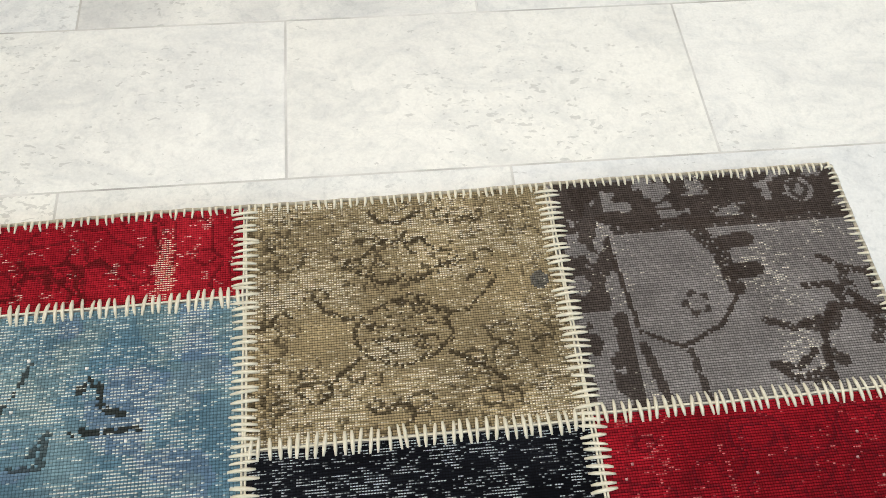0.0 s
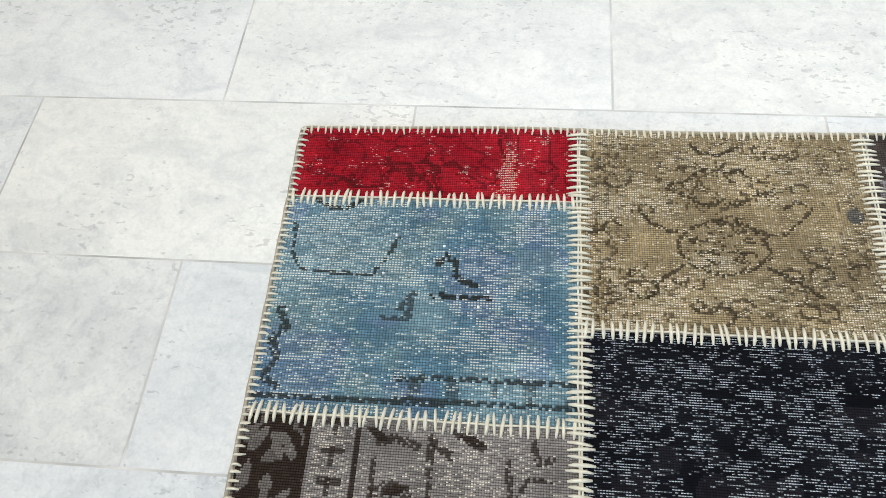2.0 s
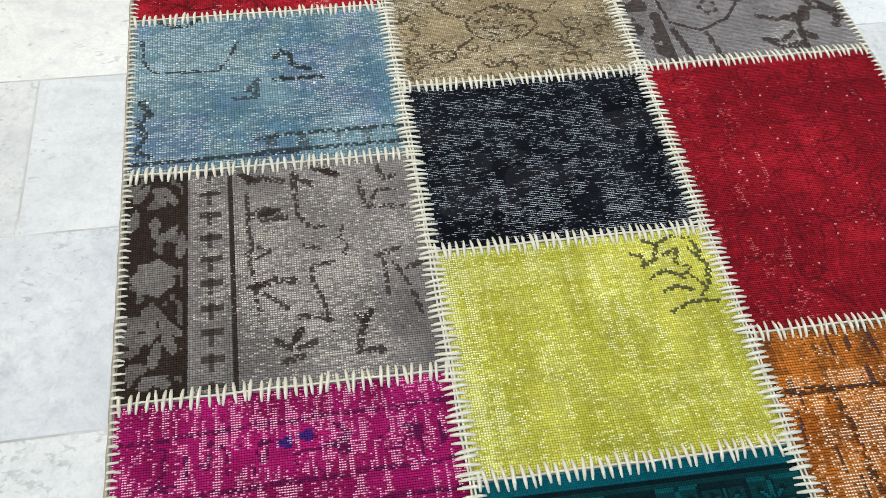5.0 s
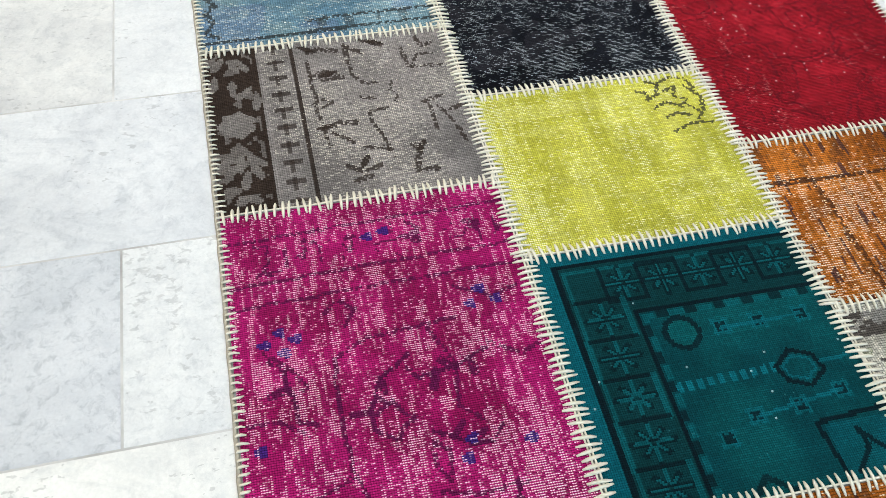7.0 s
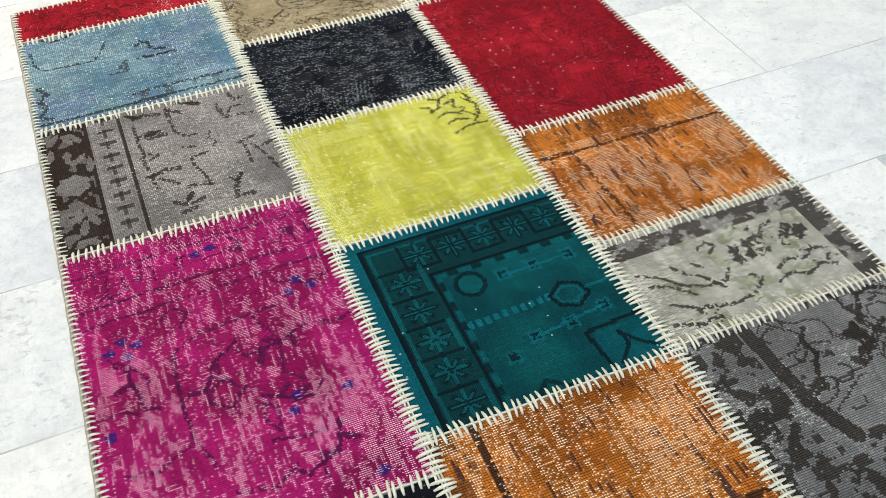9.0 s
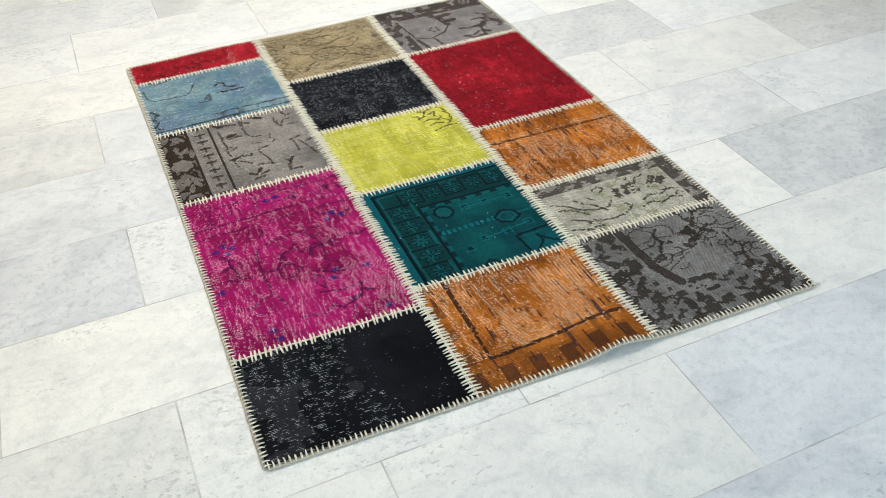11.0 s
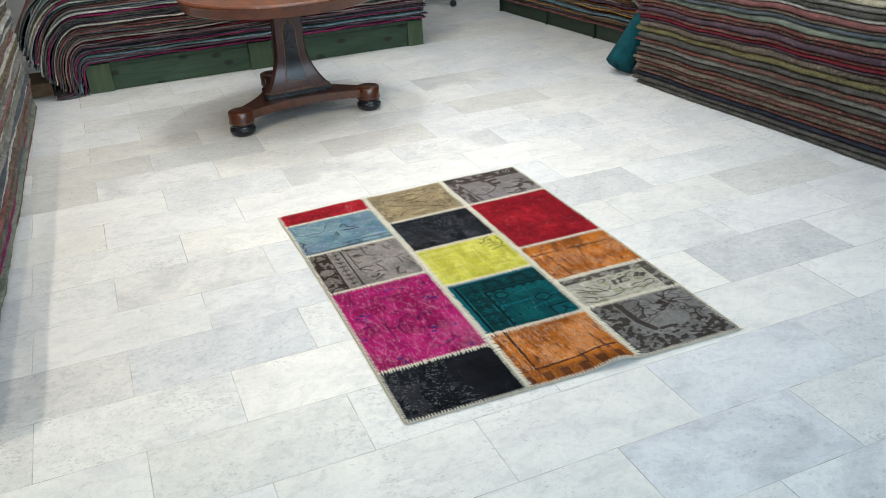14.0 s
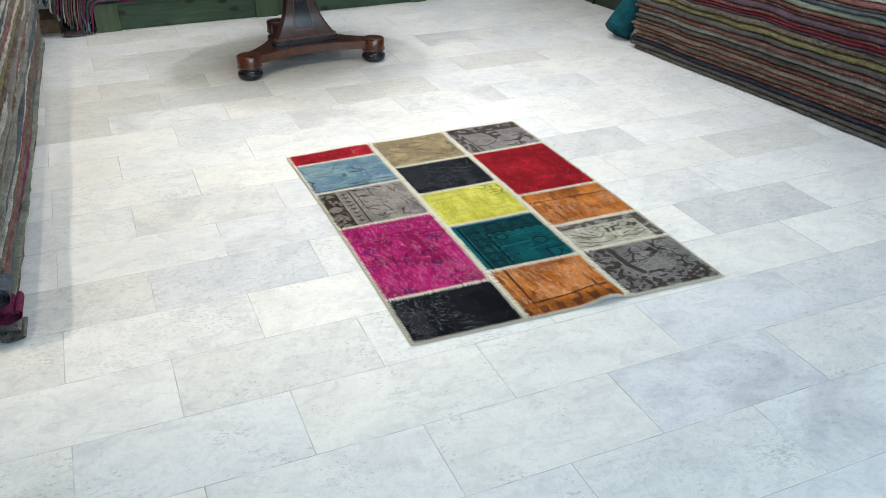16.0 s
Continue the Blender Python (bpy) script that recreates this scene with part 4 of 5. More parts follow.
def deep_red(k):
    k.ground((0.205, 0.006, 0.012), (0.275, 0.009, 0.017), 8, 8)
    k.vines(16, 0.6, (0.105, 0.006, 0.012), 2, 0.7)
    k.rings(40, 0.008, 0.028, (0.11, 0.005, 0.010), 3, 0.6)
    k.vines(25, 0.5, (0.12, 0.006, 0.012), 3, 0.5)
    k.wear = np.clip(0.14 + 0.8 * (k.noise(60, 40, 5) - 0.5), 0, 0.5) * np.where(k.s < 0.3, 1.4, 0.9)
    k.mottle = 0.3
    k.pale = np.array((0.50, 0.17, 0.16))
    rng = np.random.default_rng(8)
    k.put(k.rng.random(k.s.shape) > 0.9975, (0.55, 0.34, 0.32), 0.8)
    for _ in range(5):
        s, t = rng.uniform(0.1, 0.9), rng.uniform(0.05, 0.8)
        m = k.near([(s, t), (s + rng.uniform(-0.03, 0.03), t + rng.uniform(0.05, 0.14))]) < 0.003
        k.wear = np.maximum(k.wear, m * 0.6)


def grey_floral(k):
    k.ground((0.165, 0.152, 0.150), (0.215, 0.20, 0.198))
    brown = (0.050, 0.038, 0.033)
    top = (k.t > 0.76) & (k.t < 0.985)
    k.put(top & (k.noise(40, 55, 2, 3) > 0.45), brown, 0.95)
    k.stroke([(0.2, 0.76), (0.98, 0.755)], 0.016, brown, 0.9, 0.1)
    k.put((k.s < 0.17) & (k.noise(46, 38, 3, 3) > 0.49), brown, 0.9)
    k.stroke([(0.44, 0.78), (0.52, 0.62), (0.54, 0.45)], 0.022, brown, 0.95, 0.1)
    for t in (0.66, 0.52):
        k.stroke([(0.54, t), (0.62, t + 0.01)], 0.022, brown, 0.95)
    k.stroke([(0.16, 0.72), (0.20, 0.30), (0.32, 0.22), (0.46, 0.30), (0.55, 0.44)], 0.006, brown, 0.95, 0.1)
    k.stroke([(0.24, 0.0), (0.20, 0.24)], 0.012, brown, 0.9)
    k.stroke([(0.34, 0.20), (0.36, 0.0)], 0.009, brown, 0.9, 0.1)
    k.blob(0.40, 0.40, 0.020, brown, 5, 0.4, 0.9)
    k.blob(0.40, 0.40, 0.012, (0.19, 0.175, 0.172))
    k.sprigs(4, 0.13, brown, 4, (0.62, 0.95, 0.30, 0.60), 0.010)
    k.stroke([(0.72, 0.16), (0.66, 0.10), (0.58, 0.12), (0.64, 0.05), (0.74, 0.08)], 0.010, brown, 0.95, 0.1)
    k.stroke([(0.60, 0.30), (0.68, 0.26), (0.80, 0.30)], 0.010, brown, 0.95, 0.1)
    k.blob(0.86, 0.89, 0.02, (0.19, 0.175, 0.172))
    k.stroke([(0.83, 0.92), (0.86, 0.94), (0.89, 0.89), (0.86, 0.84), (0.83, 0.88), (0.86, 0.94)], 0.006, brown, 0.9)
    k.wear = np.clip(0.16 + 0.9 * (k.noise(14, 14, 7) - 0.47), 0, 0.5)


US = (0.0, 0.3395, 0.6665, 1.0)
COLUMNS = (
    ((0.0, 0.166, 0.512, 0.7245, 0.922, 1.0), (
        ("faded black wool with pale worn dashes", black_dashes, 0.0042), ("magenta overdyed wool, worn pink in streaks", magenta, 0.0036),
        ("grey wool with a dark brown floral border", grey_border, 0.0038), ("worn sky-blue wool with dark outline motifs", sky_blue, 0.0046),
        ("narrow strip of deep red wool", red_strip, 0.0036))),
    ((0.0, 0.196, 0.425, 0.6175, 0.805, 1.0), (
        ("orange wool worn down to pale threads", orange_front, 0.0044), ("dark teal wool with a carved flower border", teal_border, 0.0034),
        ("lime-yellow wool with black scrolls in a corner", lime, 0.0038), ("navy-black wool with pale worn threads", navy_dashes, 0.0038),
        ("tan wool with brown scrolling vines", tan_scrolls, 0.0038))),
    ((0.0, 0.1995, 0.333, 0.514, 0.809, 1.0), (
        ("charcoal grey wool with brown flowers", charcoal_floral, 0.0038), ("beige wool with brown and green flowers", beige_floral, 0.0040),
        ("orange wool with a brown block border", orange_back, 0.0044), ("deep red wool with faint dark vines", deep_red, 0.0038),
        ("grey wool with dark brown flowers", grey_floral, 0.0038))),
)
for c, (rows, looks) in enumerate(COLUMNS):
    for r, (label, paint, pitch) in enumerate(looks):
        patch(label, US[c], US[c + 1], rows[r], rows[r + 1], paint, pitch, 1 + c * 7 + r)

# felt backing under the pieces, down to the floor
nb = 60
uu, vv = np.meshgrid(np.linspace(0.001, 0.999, nb), np.linspace(0.001, 0.999, nb), indexing="ij")
bx, by = rug_place(uu, vv)
top = np.stack([bx, by, rug_height(uu, vv) - 0.0012], -1).reshape(-1, 3)
low = top - np.array((0, 0, 0.0036))
ring = [i * nb for i in range(nb)] + [(nb - 1) * nb + j for j in range(1, nb)] + [i * nb + nb - 1 for i in range(nb - 2, -1, -1)] + list(range(nb - 2, 0, -1))
faces = [(i * nb + j, (i + 1) * nb + j, (i + 1) * nb + j + 1, i * nb + j + 1) for i in range(nb - 1) for j in range(nb - 1)]
faces += [tuple(k + nb * nb for k in f[::-1]) for f in faces]
faces += [(a, b, b + nb * nb, a + nb * nb) for a, b in zip(ring, ring[1:] + ring[:1])]
me = bpy.data.meshes.new("backing")
me.from_pydata([tuple(p) for p in np.concatenate([top, low])], [], faces)
me.materials.append(BACKING)
new("backing", me).parent = rug


def rug_point(u, v, lift=0.0):
    x, y = rug_place(u, v)
    return np.array((x, y, float(rug_height(np.float64(u), np.float64(v))) + lift))


def thread(verts, faces, pts, r, flat=0.7):
    """A yarn through a few points, six-sided with tapered ends."""
    pts = [np.asarray(p, float) for p in pts]
    base, n = len(verts), 5
    for i, p in enumerate(pts):
        d = pts[min(i + 1, len(pts) - 1)] - pts[max(i - 1, 0)]
        d /= np.linalg.norm(d) + 1e-9
        side = np.cross(d, (0, 0, 1.0))
        side /= np.linalg.norm(side) + 1e-9
        up = np.cross(side, d)
        k = r * (0.55 if i in (0, len(pts) - 1) else 1.0)
        for j in range(n):
            a = 2 * math.pi * j / n
            verts.append(tuple(p + side * k * math.cos(a) + up * k * flat * math.sin(a)))
    for i in range(len(pts) - 1):
        for j in range(n):
            a, b = base + i * n + j, base + i * n + (j + 1) % n
            faces.append((a, b, b + n, a + n))
    faces.append(tuple(base + j for j in range(n))[::-1])
    faces.append(tuple(base + (len(pts) - 1) * n + j for j in range(n)))


def yarn_part(name, verts, faces, material, label):
    me = bpy.data.meshes.new(name)
    me.from_pydata(verts, [], faces)
    me.polygons.foreach_set("use_smooth", [True] * len(faces))
    me.materials.append(material)
    ob = new(name, me)
    ob.parent = rug
    return tagged(ob, label)


stitch_rng = random.Random(4)


def seam(ua, va, ub, vb, reach, gap, both=True):
    """Ladder stitching over one seam: a spine and the cross stitches."""
    verts, faces = [], []
    a, b = rug_point(ua, va), rug_point(ub, vb)
    length = np.linalg.norm(b - a)
    d = (b - a) / length
    side = np.array((-d[1], d[0], 0))
    n = int(length / gap)

    def at(k, off, lift):
        u, v = ua + (ub - ua) * k, va + (vb - va) * k
        p = rug_point(u, v, lift) + side * off
        return p

    for i in range(n):
        k = (i + 0.5 + stitch_rng.uniform(-0.22, 0.22)) / n
        lo, hi = -reach * stitch_rng.uniform(0.82, 1.1), reach * stitch_rng.uniform(0.82, 1.1)
        skew = stitch_rng.uniform(-0.22, 0.22) * gap / length
        r = stitch_rng.uniform(0.0021, 0.0028)
        thread(verts, faces, [at(k - skew, lo, 0.0004), at(k - skew * 0.5, lo * 0.5, 0.0022), at(k, 0, 0.0029), at(k + skew * 0.5, hi * 0.5, 0.0022), at(k + skew, hi, 0.0004)], r)
    m = max(6, int(length / 0.03))
    for off in ((-0.0022, 0.0022) if both else (0.0,)):
        thread(verts, faces, [at(i / m, off + stitch_rng.uniform(-0.0012, 0.0012), 0.0022) for i in range(m + 1)], 0.0014)
    yarn_part("seam_stitching", verts, faces, YARN, "cream yarn ladder stitching")


for c, (rows, _) in enumerate(COLUMNS):
    for v in rows[1:-1]:
        seam(US[c] + 0.002, v, US[c + 1] - 0.002, v, 0.0145, 0.0104, both=False)
for u in US[1:3]:
    seam(u, 0.004, u, 0.996, 0.0168, 0.0092)


def edge_binding(ua, va, ub, vb):
    verts, faces = [], []
    a, b = rug_point(ua, va), rug_point(ub, vb)
    length = np.linalg.norm(b - a)
    d = (b - a) / length
    inward = np.array((-d[1], d[0], 0))
    n = int(length / 0.0102)

    def at(k, off, lift):
        return rug_point(ua + (ub - ua) * k, va + (vb - va) * k, lift) + inward * off

    for i in range(n):
        k = (i + 0.5 + stitch_rng.uniform(-0.15, 0.15)) / n
        sk = stitch_rng.uniform(-0.2, 0.2) * 0.009 / length
        reach = stitch_rng.uniform(0.009, 0.0135)
        thread(verts, faces, [at(k + sk, reach, 0.0003), at(k, 0.005, 0.0020), at(k, -0.001, 0.0016), at(k, -0.0034, -0.002)], stitch_rng.uniform(0.0017, 0.0023))
    yarn_part("edge_stitching", verts, faces, YARN, "cream whip stitching")
    verts, faces = [], []
    m = 90
    thread(verts, faces, [at(i / m, -0.0022 + 0.0006 * math.sin(i * 2.1), -0.0026) for i in range(m + 1)], 0.0030, 0.85)
    yarn_part("edge_cord", verts, faces, BINDING, "grey-beige binding cord")


for q in ((0, 0, 1, 0), (1, 0, 1, 1), (1, 1, 0, 1), (0, 1, 0, 0)):
    edge_binding(*q)
# loose yarn tail at one corner
verts, faces = [], []
p = rug_point(1, 0)
thread(verts, faces, [p + np.array(o) for o in ((-0.004, 0.004, 0.001), (0.004, -0.002, 0.001), (0.011, 0.004, -0.003), (0.016, 0.000, -0.005))], 0.0022)
yarn_part("yarn_tail", verts, faces, YARN, "loose cream yarn tail")

# ---- round pedestal table ----
TABLE = (0.36, 3.27)
table = thing("pedestal_table", (*TABLE, 0), "round mahogany pedestal table with black panels and bun feet", "table", turn=-83)
part("tabletop", lathe(((0.02, 0.720), (0.586, 0.720), (0.586, 0.7735), (0.575, 0.775), (0.02, 0.775)), 72), MAHOGANY_TOP, table, "polished mahogany top", True)
part("rim", lathe(((0.50, 0.718), (0.50, 0.701), (0.565, 0.700), (0.585, 0.703), (0.592, 0.712), (0.595, 0.750), (0.600, 0.756), (0.604, 0.764), (0.598, 0.771), (0.587, 0.7725), (0.587, 0.718)), 72), MAHOGANY_RIM, table, "deep dark polished rim", True)
for p in table.children[0].data.polygons:
    p.use_smooth = abs(p.normal.z) < 0.9


def tri_section(r, cut):
    """A triangle with cut corners; the first side faces +x."""
    pts = []
    for k in range(3):
        a = math.pi / 3 + k * 2 * math.pi / 3
        cx, cy = r * math.cos(a), r * math.sin(a)
        for s in (-1, 1):
            pts.append((cx - cut * math.cos(a) - s * cut * math.sin(a), cy - cut * math.sin(a) + s * cut * math.cos(a)))
    return pts


def flare(z):
    k = max(0.0, min(1.0, (0.44 - z) / 0.26))
    return 0.118 + 0.012 * max(0.0, (0.70 - z) / 0.5) + 0.110 * k ** 2.1


bm = bmesh.new()
levels = [0.184 + (0.70 - 0.184) * i / 24 for i in range(25)]
rings = [[bm.verts.new((x, y, z)) for x, y in tri_section(flare(z), 0.016)] for z in levels]
for a, b in zip(rings, rings[1:]):
    for i in range(6):
        bm.faces.new((a[i], a[(i + 1) % 6], b[(i + 1) % 6], b[i]))
bm.faces.new(rings[0][::-1])
bm.faces.new(rings[-1])
for e in bm.edges:
    e.smooth = abs(e.verts[0].co.z - e.verts[1].co.z) < 0.001 and 0.19 < e.verts[0].co.z < 0.69
column = part("column", bm, MAHOGANY_UP, table, "", True)


def face_panel(turn, grow, off, material, name, label):
    """A long panel with pointed shoulders that follows the column's concave side."""
    bm = bmesh.new()
    steps = 26
    z0, z1 = 0.228 - grow, 0.590 + grow
    left, right = [], []
    for i in range(steps + 1):
        z = z0 + (z1 - z0) * i / steps
        half = (0.037 + 0.036 * max(0, (0.46 - z) / 0.26) ** 1.7)
        k = (z - z0) / (z1 - z0)
        if k > 0.88:
            half *= 0.30 if k > 0.93 else 0.75
        if k < 0.05:
            half *= 0.82
        half += grow
        x = flare(z) * 0.5 + off + 0.0
        left.append(bm.verts.new((x, -half, z)))
        right.append(bm.verts.new((x, half, z)))
    for i in range(steps):
        bm.faces.new((left[i], right[i], right[i + 1], left[i + 1]))
    r = bmesh.ops.extrude_face_region(bm, geom=bm.faces[:])
    bmesh.ops.translate(bm, verts=[v for v in r["geom"] if isinstance(v, bmesh.types.BMVert)], vec=(-0.012, 0, 0))
    bmesh.ops.recalc_face_normals(bm, faces=bm.faces[:])
    bmesh.ops.rotate(bm, verts=bm.verts[:], matrix=Matrix.Rotation(radians(turn), 3, "Z"))
    for e in bm.edges:
        e.smooth = len(e.link_faces) == 2 and e.link_faces[0].normal.angle(e.link_faces[1].normal) < 0.5
    part(name, bm, material, column, label, True)


for turn in (0, 120, 240):
    face_panel(turn, 0.006, 0.0085, INLAY, "inlay_line", "pale inlaid line")
    face_panel(turn, 0.0, 0.0115, EBONY, "column_panel", "black panel with pointed top")


def tri_block(r, cut, z0, z1, bevel):
    bm = bmesh.new()
    f = bm.faces.new([bm.verts.new((x, y, z0)) for x, y in tri_section(r, cut)])
    g = bmesh.ops.extrude_face_region(bm, geom=[f])
    bmesh.ops.translate(bm, verts=[v for v in g["geom"] if isinstance(v, bmesh.types.BMVert)], vec=(0, 0, z1 - z0))
    bmesh.ops.recalc_face_normals(bm, faces=bm.faces[:])
    bmesh.ops.bevel(bm, geom=bm.edges[:], offset=bevel, segments=2, affect="EDGES")
    return bm


part("black_moulding", tri_block(0.268, 0.018, 0.138, 0.170, 0.007), EBONY, table, "black moulded block")
part("column_foot", tri_block(0.254, 0.018, 0.168, 0.186, 0.004), MAHOGANY, table)
# three-armed base with concave sides
bm = bmesh.new()
outline = []
for k in range(3):
    a0, a1 = math.pi / 3 + k * 2 * math.pi / 3, math.pi / 3 + (k + 1) * 2 * math.pi / 3
    am = (a0 + a1) / 2
    start = Vector((0.46 * math.cos(a0) - 0.056 * math.sin(a0), 0.46 * math.sin(a0) + 0.056 * math.cos(a0)))
    end = Vector((0.46 * math.cos(a1) + 0.056 * math.sin(a1), 0.46 * math.sin(a1) - 0.056 * math.cos(a1)))
    bend = Vector((0.115 * math.cos(am), 0.115 * math.sin(am)))
    for i in range(21):
        g = i / 20
        outline.append(tuple(start * (1 - g) ** 2 + bend * 2 * g * (1 - g) + end * g * g))
f = bm.faces.new([bm.verts.new((x, y, 0.092)) for x, y in outline])
g = bmesh.ops.extrude_face_region(bm, geom=[f])
bmesh.ops.translate(bm, verts=[v for v in g["geom"] if isinstance(v, bmesh.types.BMVert)], vec=(0, 0, 0.048))
bmesh.ops.recalc_face_normals(bm, faces=bm.faces[:])
part("base", bm, MAHOGANY, table, "three-armed mahogany base with concave sides")
for k in range(3):
    a = math.pi / 3 + k * 2 * math.pi / 3
    at = Matrix.Translation((0.475 * math.cos(a), 0.475 * math.sin(a), 0))
    pad = lathe(((0.02, 0.070), (0.070, 0.070), (0.076, 0.078), (0.074, 0.088), (0.072, 0.094), (0.073, 0.142), (0.068, 0.148), (0.02, 0.149)))
    bmesh.ops.transform(pad, matrix=at, verts=pad.verts[:])
    ob = part("foot_block", pad, MAHOGANY, table, "", True)
    bun = lathe(((0.02, 0.0), (0.052, 0.0), (0.070, 0.012), (0.077, 0.028), (0.074, 0.046), (0.062, 0.056), (0.064, 0.062), (0.070, 0.069), (0.02, 0.070)))
    bmesh.ops.transform(bun, matrix=at, verts=bun.verts[:])
    part("bun_foot", bun, EBONY, ob, "turned black bun foot", True)

sheet = thing("leaflet", (TABLE[0] + 0.10, TABLE[1] - 0.30, 0.775), "white printed leaflet lying on the table", "leaflet", turn=8)
part("paper", boxed((-0.105, -0.075, 0.0005), (0.105, 0.075, 0.002)), PAPER, sheet)
case = thing("pouch", (TABLE[0] + 0.10, TABLE[1] - 0.27, 0.7771), "dark cloth pouch lying on a leaflet", "pouch", turn=8)
part("body", boxed((-0.075, -0.05, 0.0), (0.075, 0.05, 0.03), 0.012), DARK_CLOTH, case, "", True)


# ---- piles of rugs ----


def folded_rug(name, origin, along, back, length, depth, zlow, zhigh, jut, ends, material, label, group, wob):
    """One folded rug of a pile: a rounded front fold, its height given along the length."""
    n0 = len(zlow)
    ax, bk = np.array((*along, 0.0)), np.array((*back, 0.0))
    o = np.array((*origin, 0.0))
    span = length - ends[0] - ends[1]
    tip = (0.0, 0.0025, 0.007, 0.014, 0.024)
    places = np.concatenate([tip, np.linspace(0.045, span - 0.045, n0 - 2), span - np.array(tip[::-1])]) + ends[0]
    base = np.linspace(0, length, n0)
    lo_z, hi_z, juts = (np.interp(places, base, v) for v in (zlow, zhigh, jut))
    juts = juts + 0.012 * (line_field(places * 31 + zlow[0] * 170, 5) - 0.5)
    n, co = len(places), []
    for i, s in enumerate(places):
        d_end = min(s - ends[0], length - ends[1] - s)
        q = max(0.0, min(1.0, d_end / 0.024))
        squeeze = max(0.12, math.sqrt(1 - (1 - q) ** 2))
        pull = 0.02 * (1 - squeeze)
        mid, half = (lo_z[i] + hi_z[i]) / 2, (hi_z[i] - lo_z[i]) / 2 * squeeze
        rnd = min(half * 1.5, 0.022)
        loop = [(depth, -half), (rnd, -half), (rnd * 0.3, -half * 0.66), (0, 0), (rnd * 0.3, half * 0.66), (rnd, half), (depth, half)]
        for d, z in loop:
            front = juts[i] + pull if d < depth else 0
            co.append(o + ax * s + bk * (d + front) + np.array((0, 0, mid + z)))
    ob = grid_mesh(name, co, n, 7, material, None, close=True)
    return tagged(ob, label, "rug", group)


SHADES = {
    "charcoal": "charcoal grey", "grey": "grey", "pale": "pale grey", "cream": "cream", "red": "red figured", "rust": "rust-red figured", "wine": "wine-red",
    "brown": "brown figured", "navy": "navy blue", "steel": "steel-blue", "sage": "sage green", "olive": "olive", "plum": "plum", "magenta": "magenta",
    "rose": "rose pink", "teal": "teal", "ochre": "ochre yellow", "aqua": "pale aqua", "orange": "orange"}


def pile(origin, along, back, length, depth, z0, count, thick, order, group, seed, jut_amp, end_amp, where, wave=0.3, slump=0.0, n=64, poke=(99, 0.0)):
    rng = random.Random(seed)
    s = np.linspace(0, length, n)
    top = np.full(n, z0)
    for k in range(count):
        t = thick * rng.uniform(0.6, 1.45) * (1 + wave * (line_field(s * 3.4 + k * 3.1, seed + k) - 0.5))
        low, top = top.copy(), top + t
        jut = jut_amp * (line_field(s * 1.6 + k * 1.9, seed + 50 + k) - 0.35) + rng.uniform(-0.4, 0.4) * jut_amp + slump * k
        shade = order[k % len(order)] if k < len(order) else rng.choice(order)
        ends = (rng.uniform(0, end_amp) - (poke[1] if k >= poke[0] else 0.0), rng.uniform(0, end_amp))
        folded_rug("folded_rug", origin, along, back, length, depth, low + 0.0006, top - 0.0006, jut, ends, WOOLS[shade],
                   f"folded {SHADES[shade]} wool rug in {where}", group, 0)
    return top


# pile along the east side, on the floor
RIGHT_A, RIGHT_B = Vector((2.520, 2.765)), Vector((2.962, -1.235))
run = (RIGHT_B - RIGHT_A)
run_len = run.length
run = run.normalized()
off = Vector((-run.y, run.x))
EAST = ["charcoal", "charcoal", "navy", "rust", "brown", "rust", "brown", "rust", "charcoal", "grey", "rust", "charcoal", "olive", "brown", "plum", "wine", "red", "plum", "red",
        "rust", "sage", "steel", "brown", "rose", "pale", "charcoal", "grey", "cream", "grey", "pale", "charcoal", "grey", "pale", "charcoal", "pale", "brown"]
pile(RIGHT_A, run, off, run_len, 0.95, 0.001, 36, 0.0275, EAST, "rugs in the east pile", 11, 0.030, 0.05, "a pile on the floor", 0.26, n=90, poke=(19, 0.07))

# pile along the west side, on the floor
WEST = ["wine", "brown", "grey", "sage", "magenta", "steel", "brown", "brown", "wine", "rose", "brown", "pale", "steel", "grey", "sage", "grey", "pale", "brown", "grey", "rose",
        "grey", "sage", "pale", "brown", "grey", "olive", "pale", "rose", "grey", "brown", "pale", "steel", "grey", "plum", "pale", "brown"]
pile(Vector((-1.20, 0.56)), Vector((-0.006, 1.0)), Vector((-1, 0)), 3.66, 0.95, 0.001, 46, 0.019, WEST, "rugs in the west pile", 23, 0.034, 0.10, "a pile on the floor", 0.2, n=80)


def coiled_end(x, z, rx, rz, turns, shade, seed):
    """The near end of a rug folded over and over: a flattened coil that juts out of the pile."""
    n, ys = 44, (0.478, 0.482, 0.50, 0.53, 0.60)
    inner, outer = [], []
    for i in range(n + 1):
        a = 2 * math.pi * turns * i / n
        g = 0.30 + 0.70 * i / n
        wob = 1 + 0.10 * math.sin(a * 2.3 + seed) * (1 - i / n)
        for side, grow in ((inner, -0.0045), (outer, 0.0045)):
            side.append((x + (rx * g * wob + grow) * math.cos(a + seed), z + (rz * g * wob + grow) * math.sin(a + seed)))
    loop = inner + outer[::-1]
    co = [(px, y + 0.004 * math.sin(j * 0.9 + seed), pz) for y in ys for j, (px, pz) in enumerate(loop)]
    ob = grid_mesh("folded_rug", co, len(ys), len(loop), WOOLS[shade], None)
    tagged(ob, f"folded {SHADES[shade]} wool rug with its coiled end jutting from a pile", "rug", "rugs in the west pile")


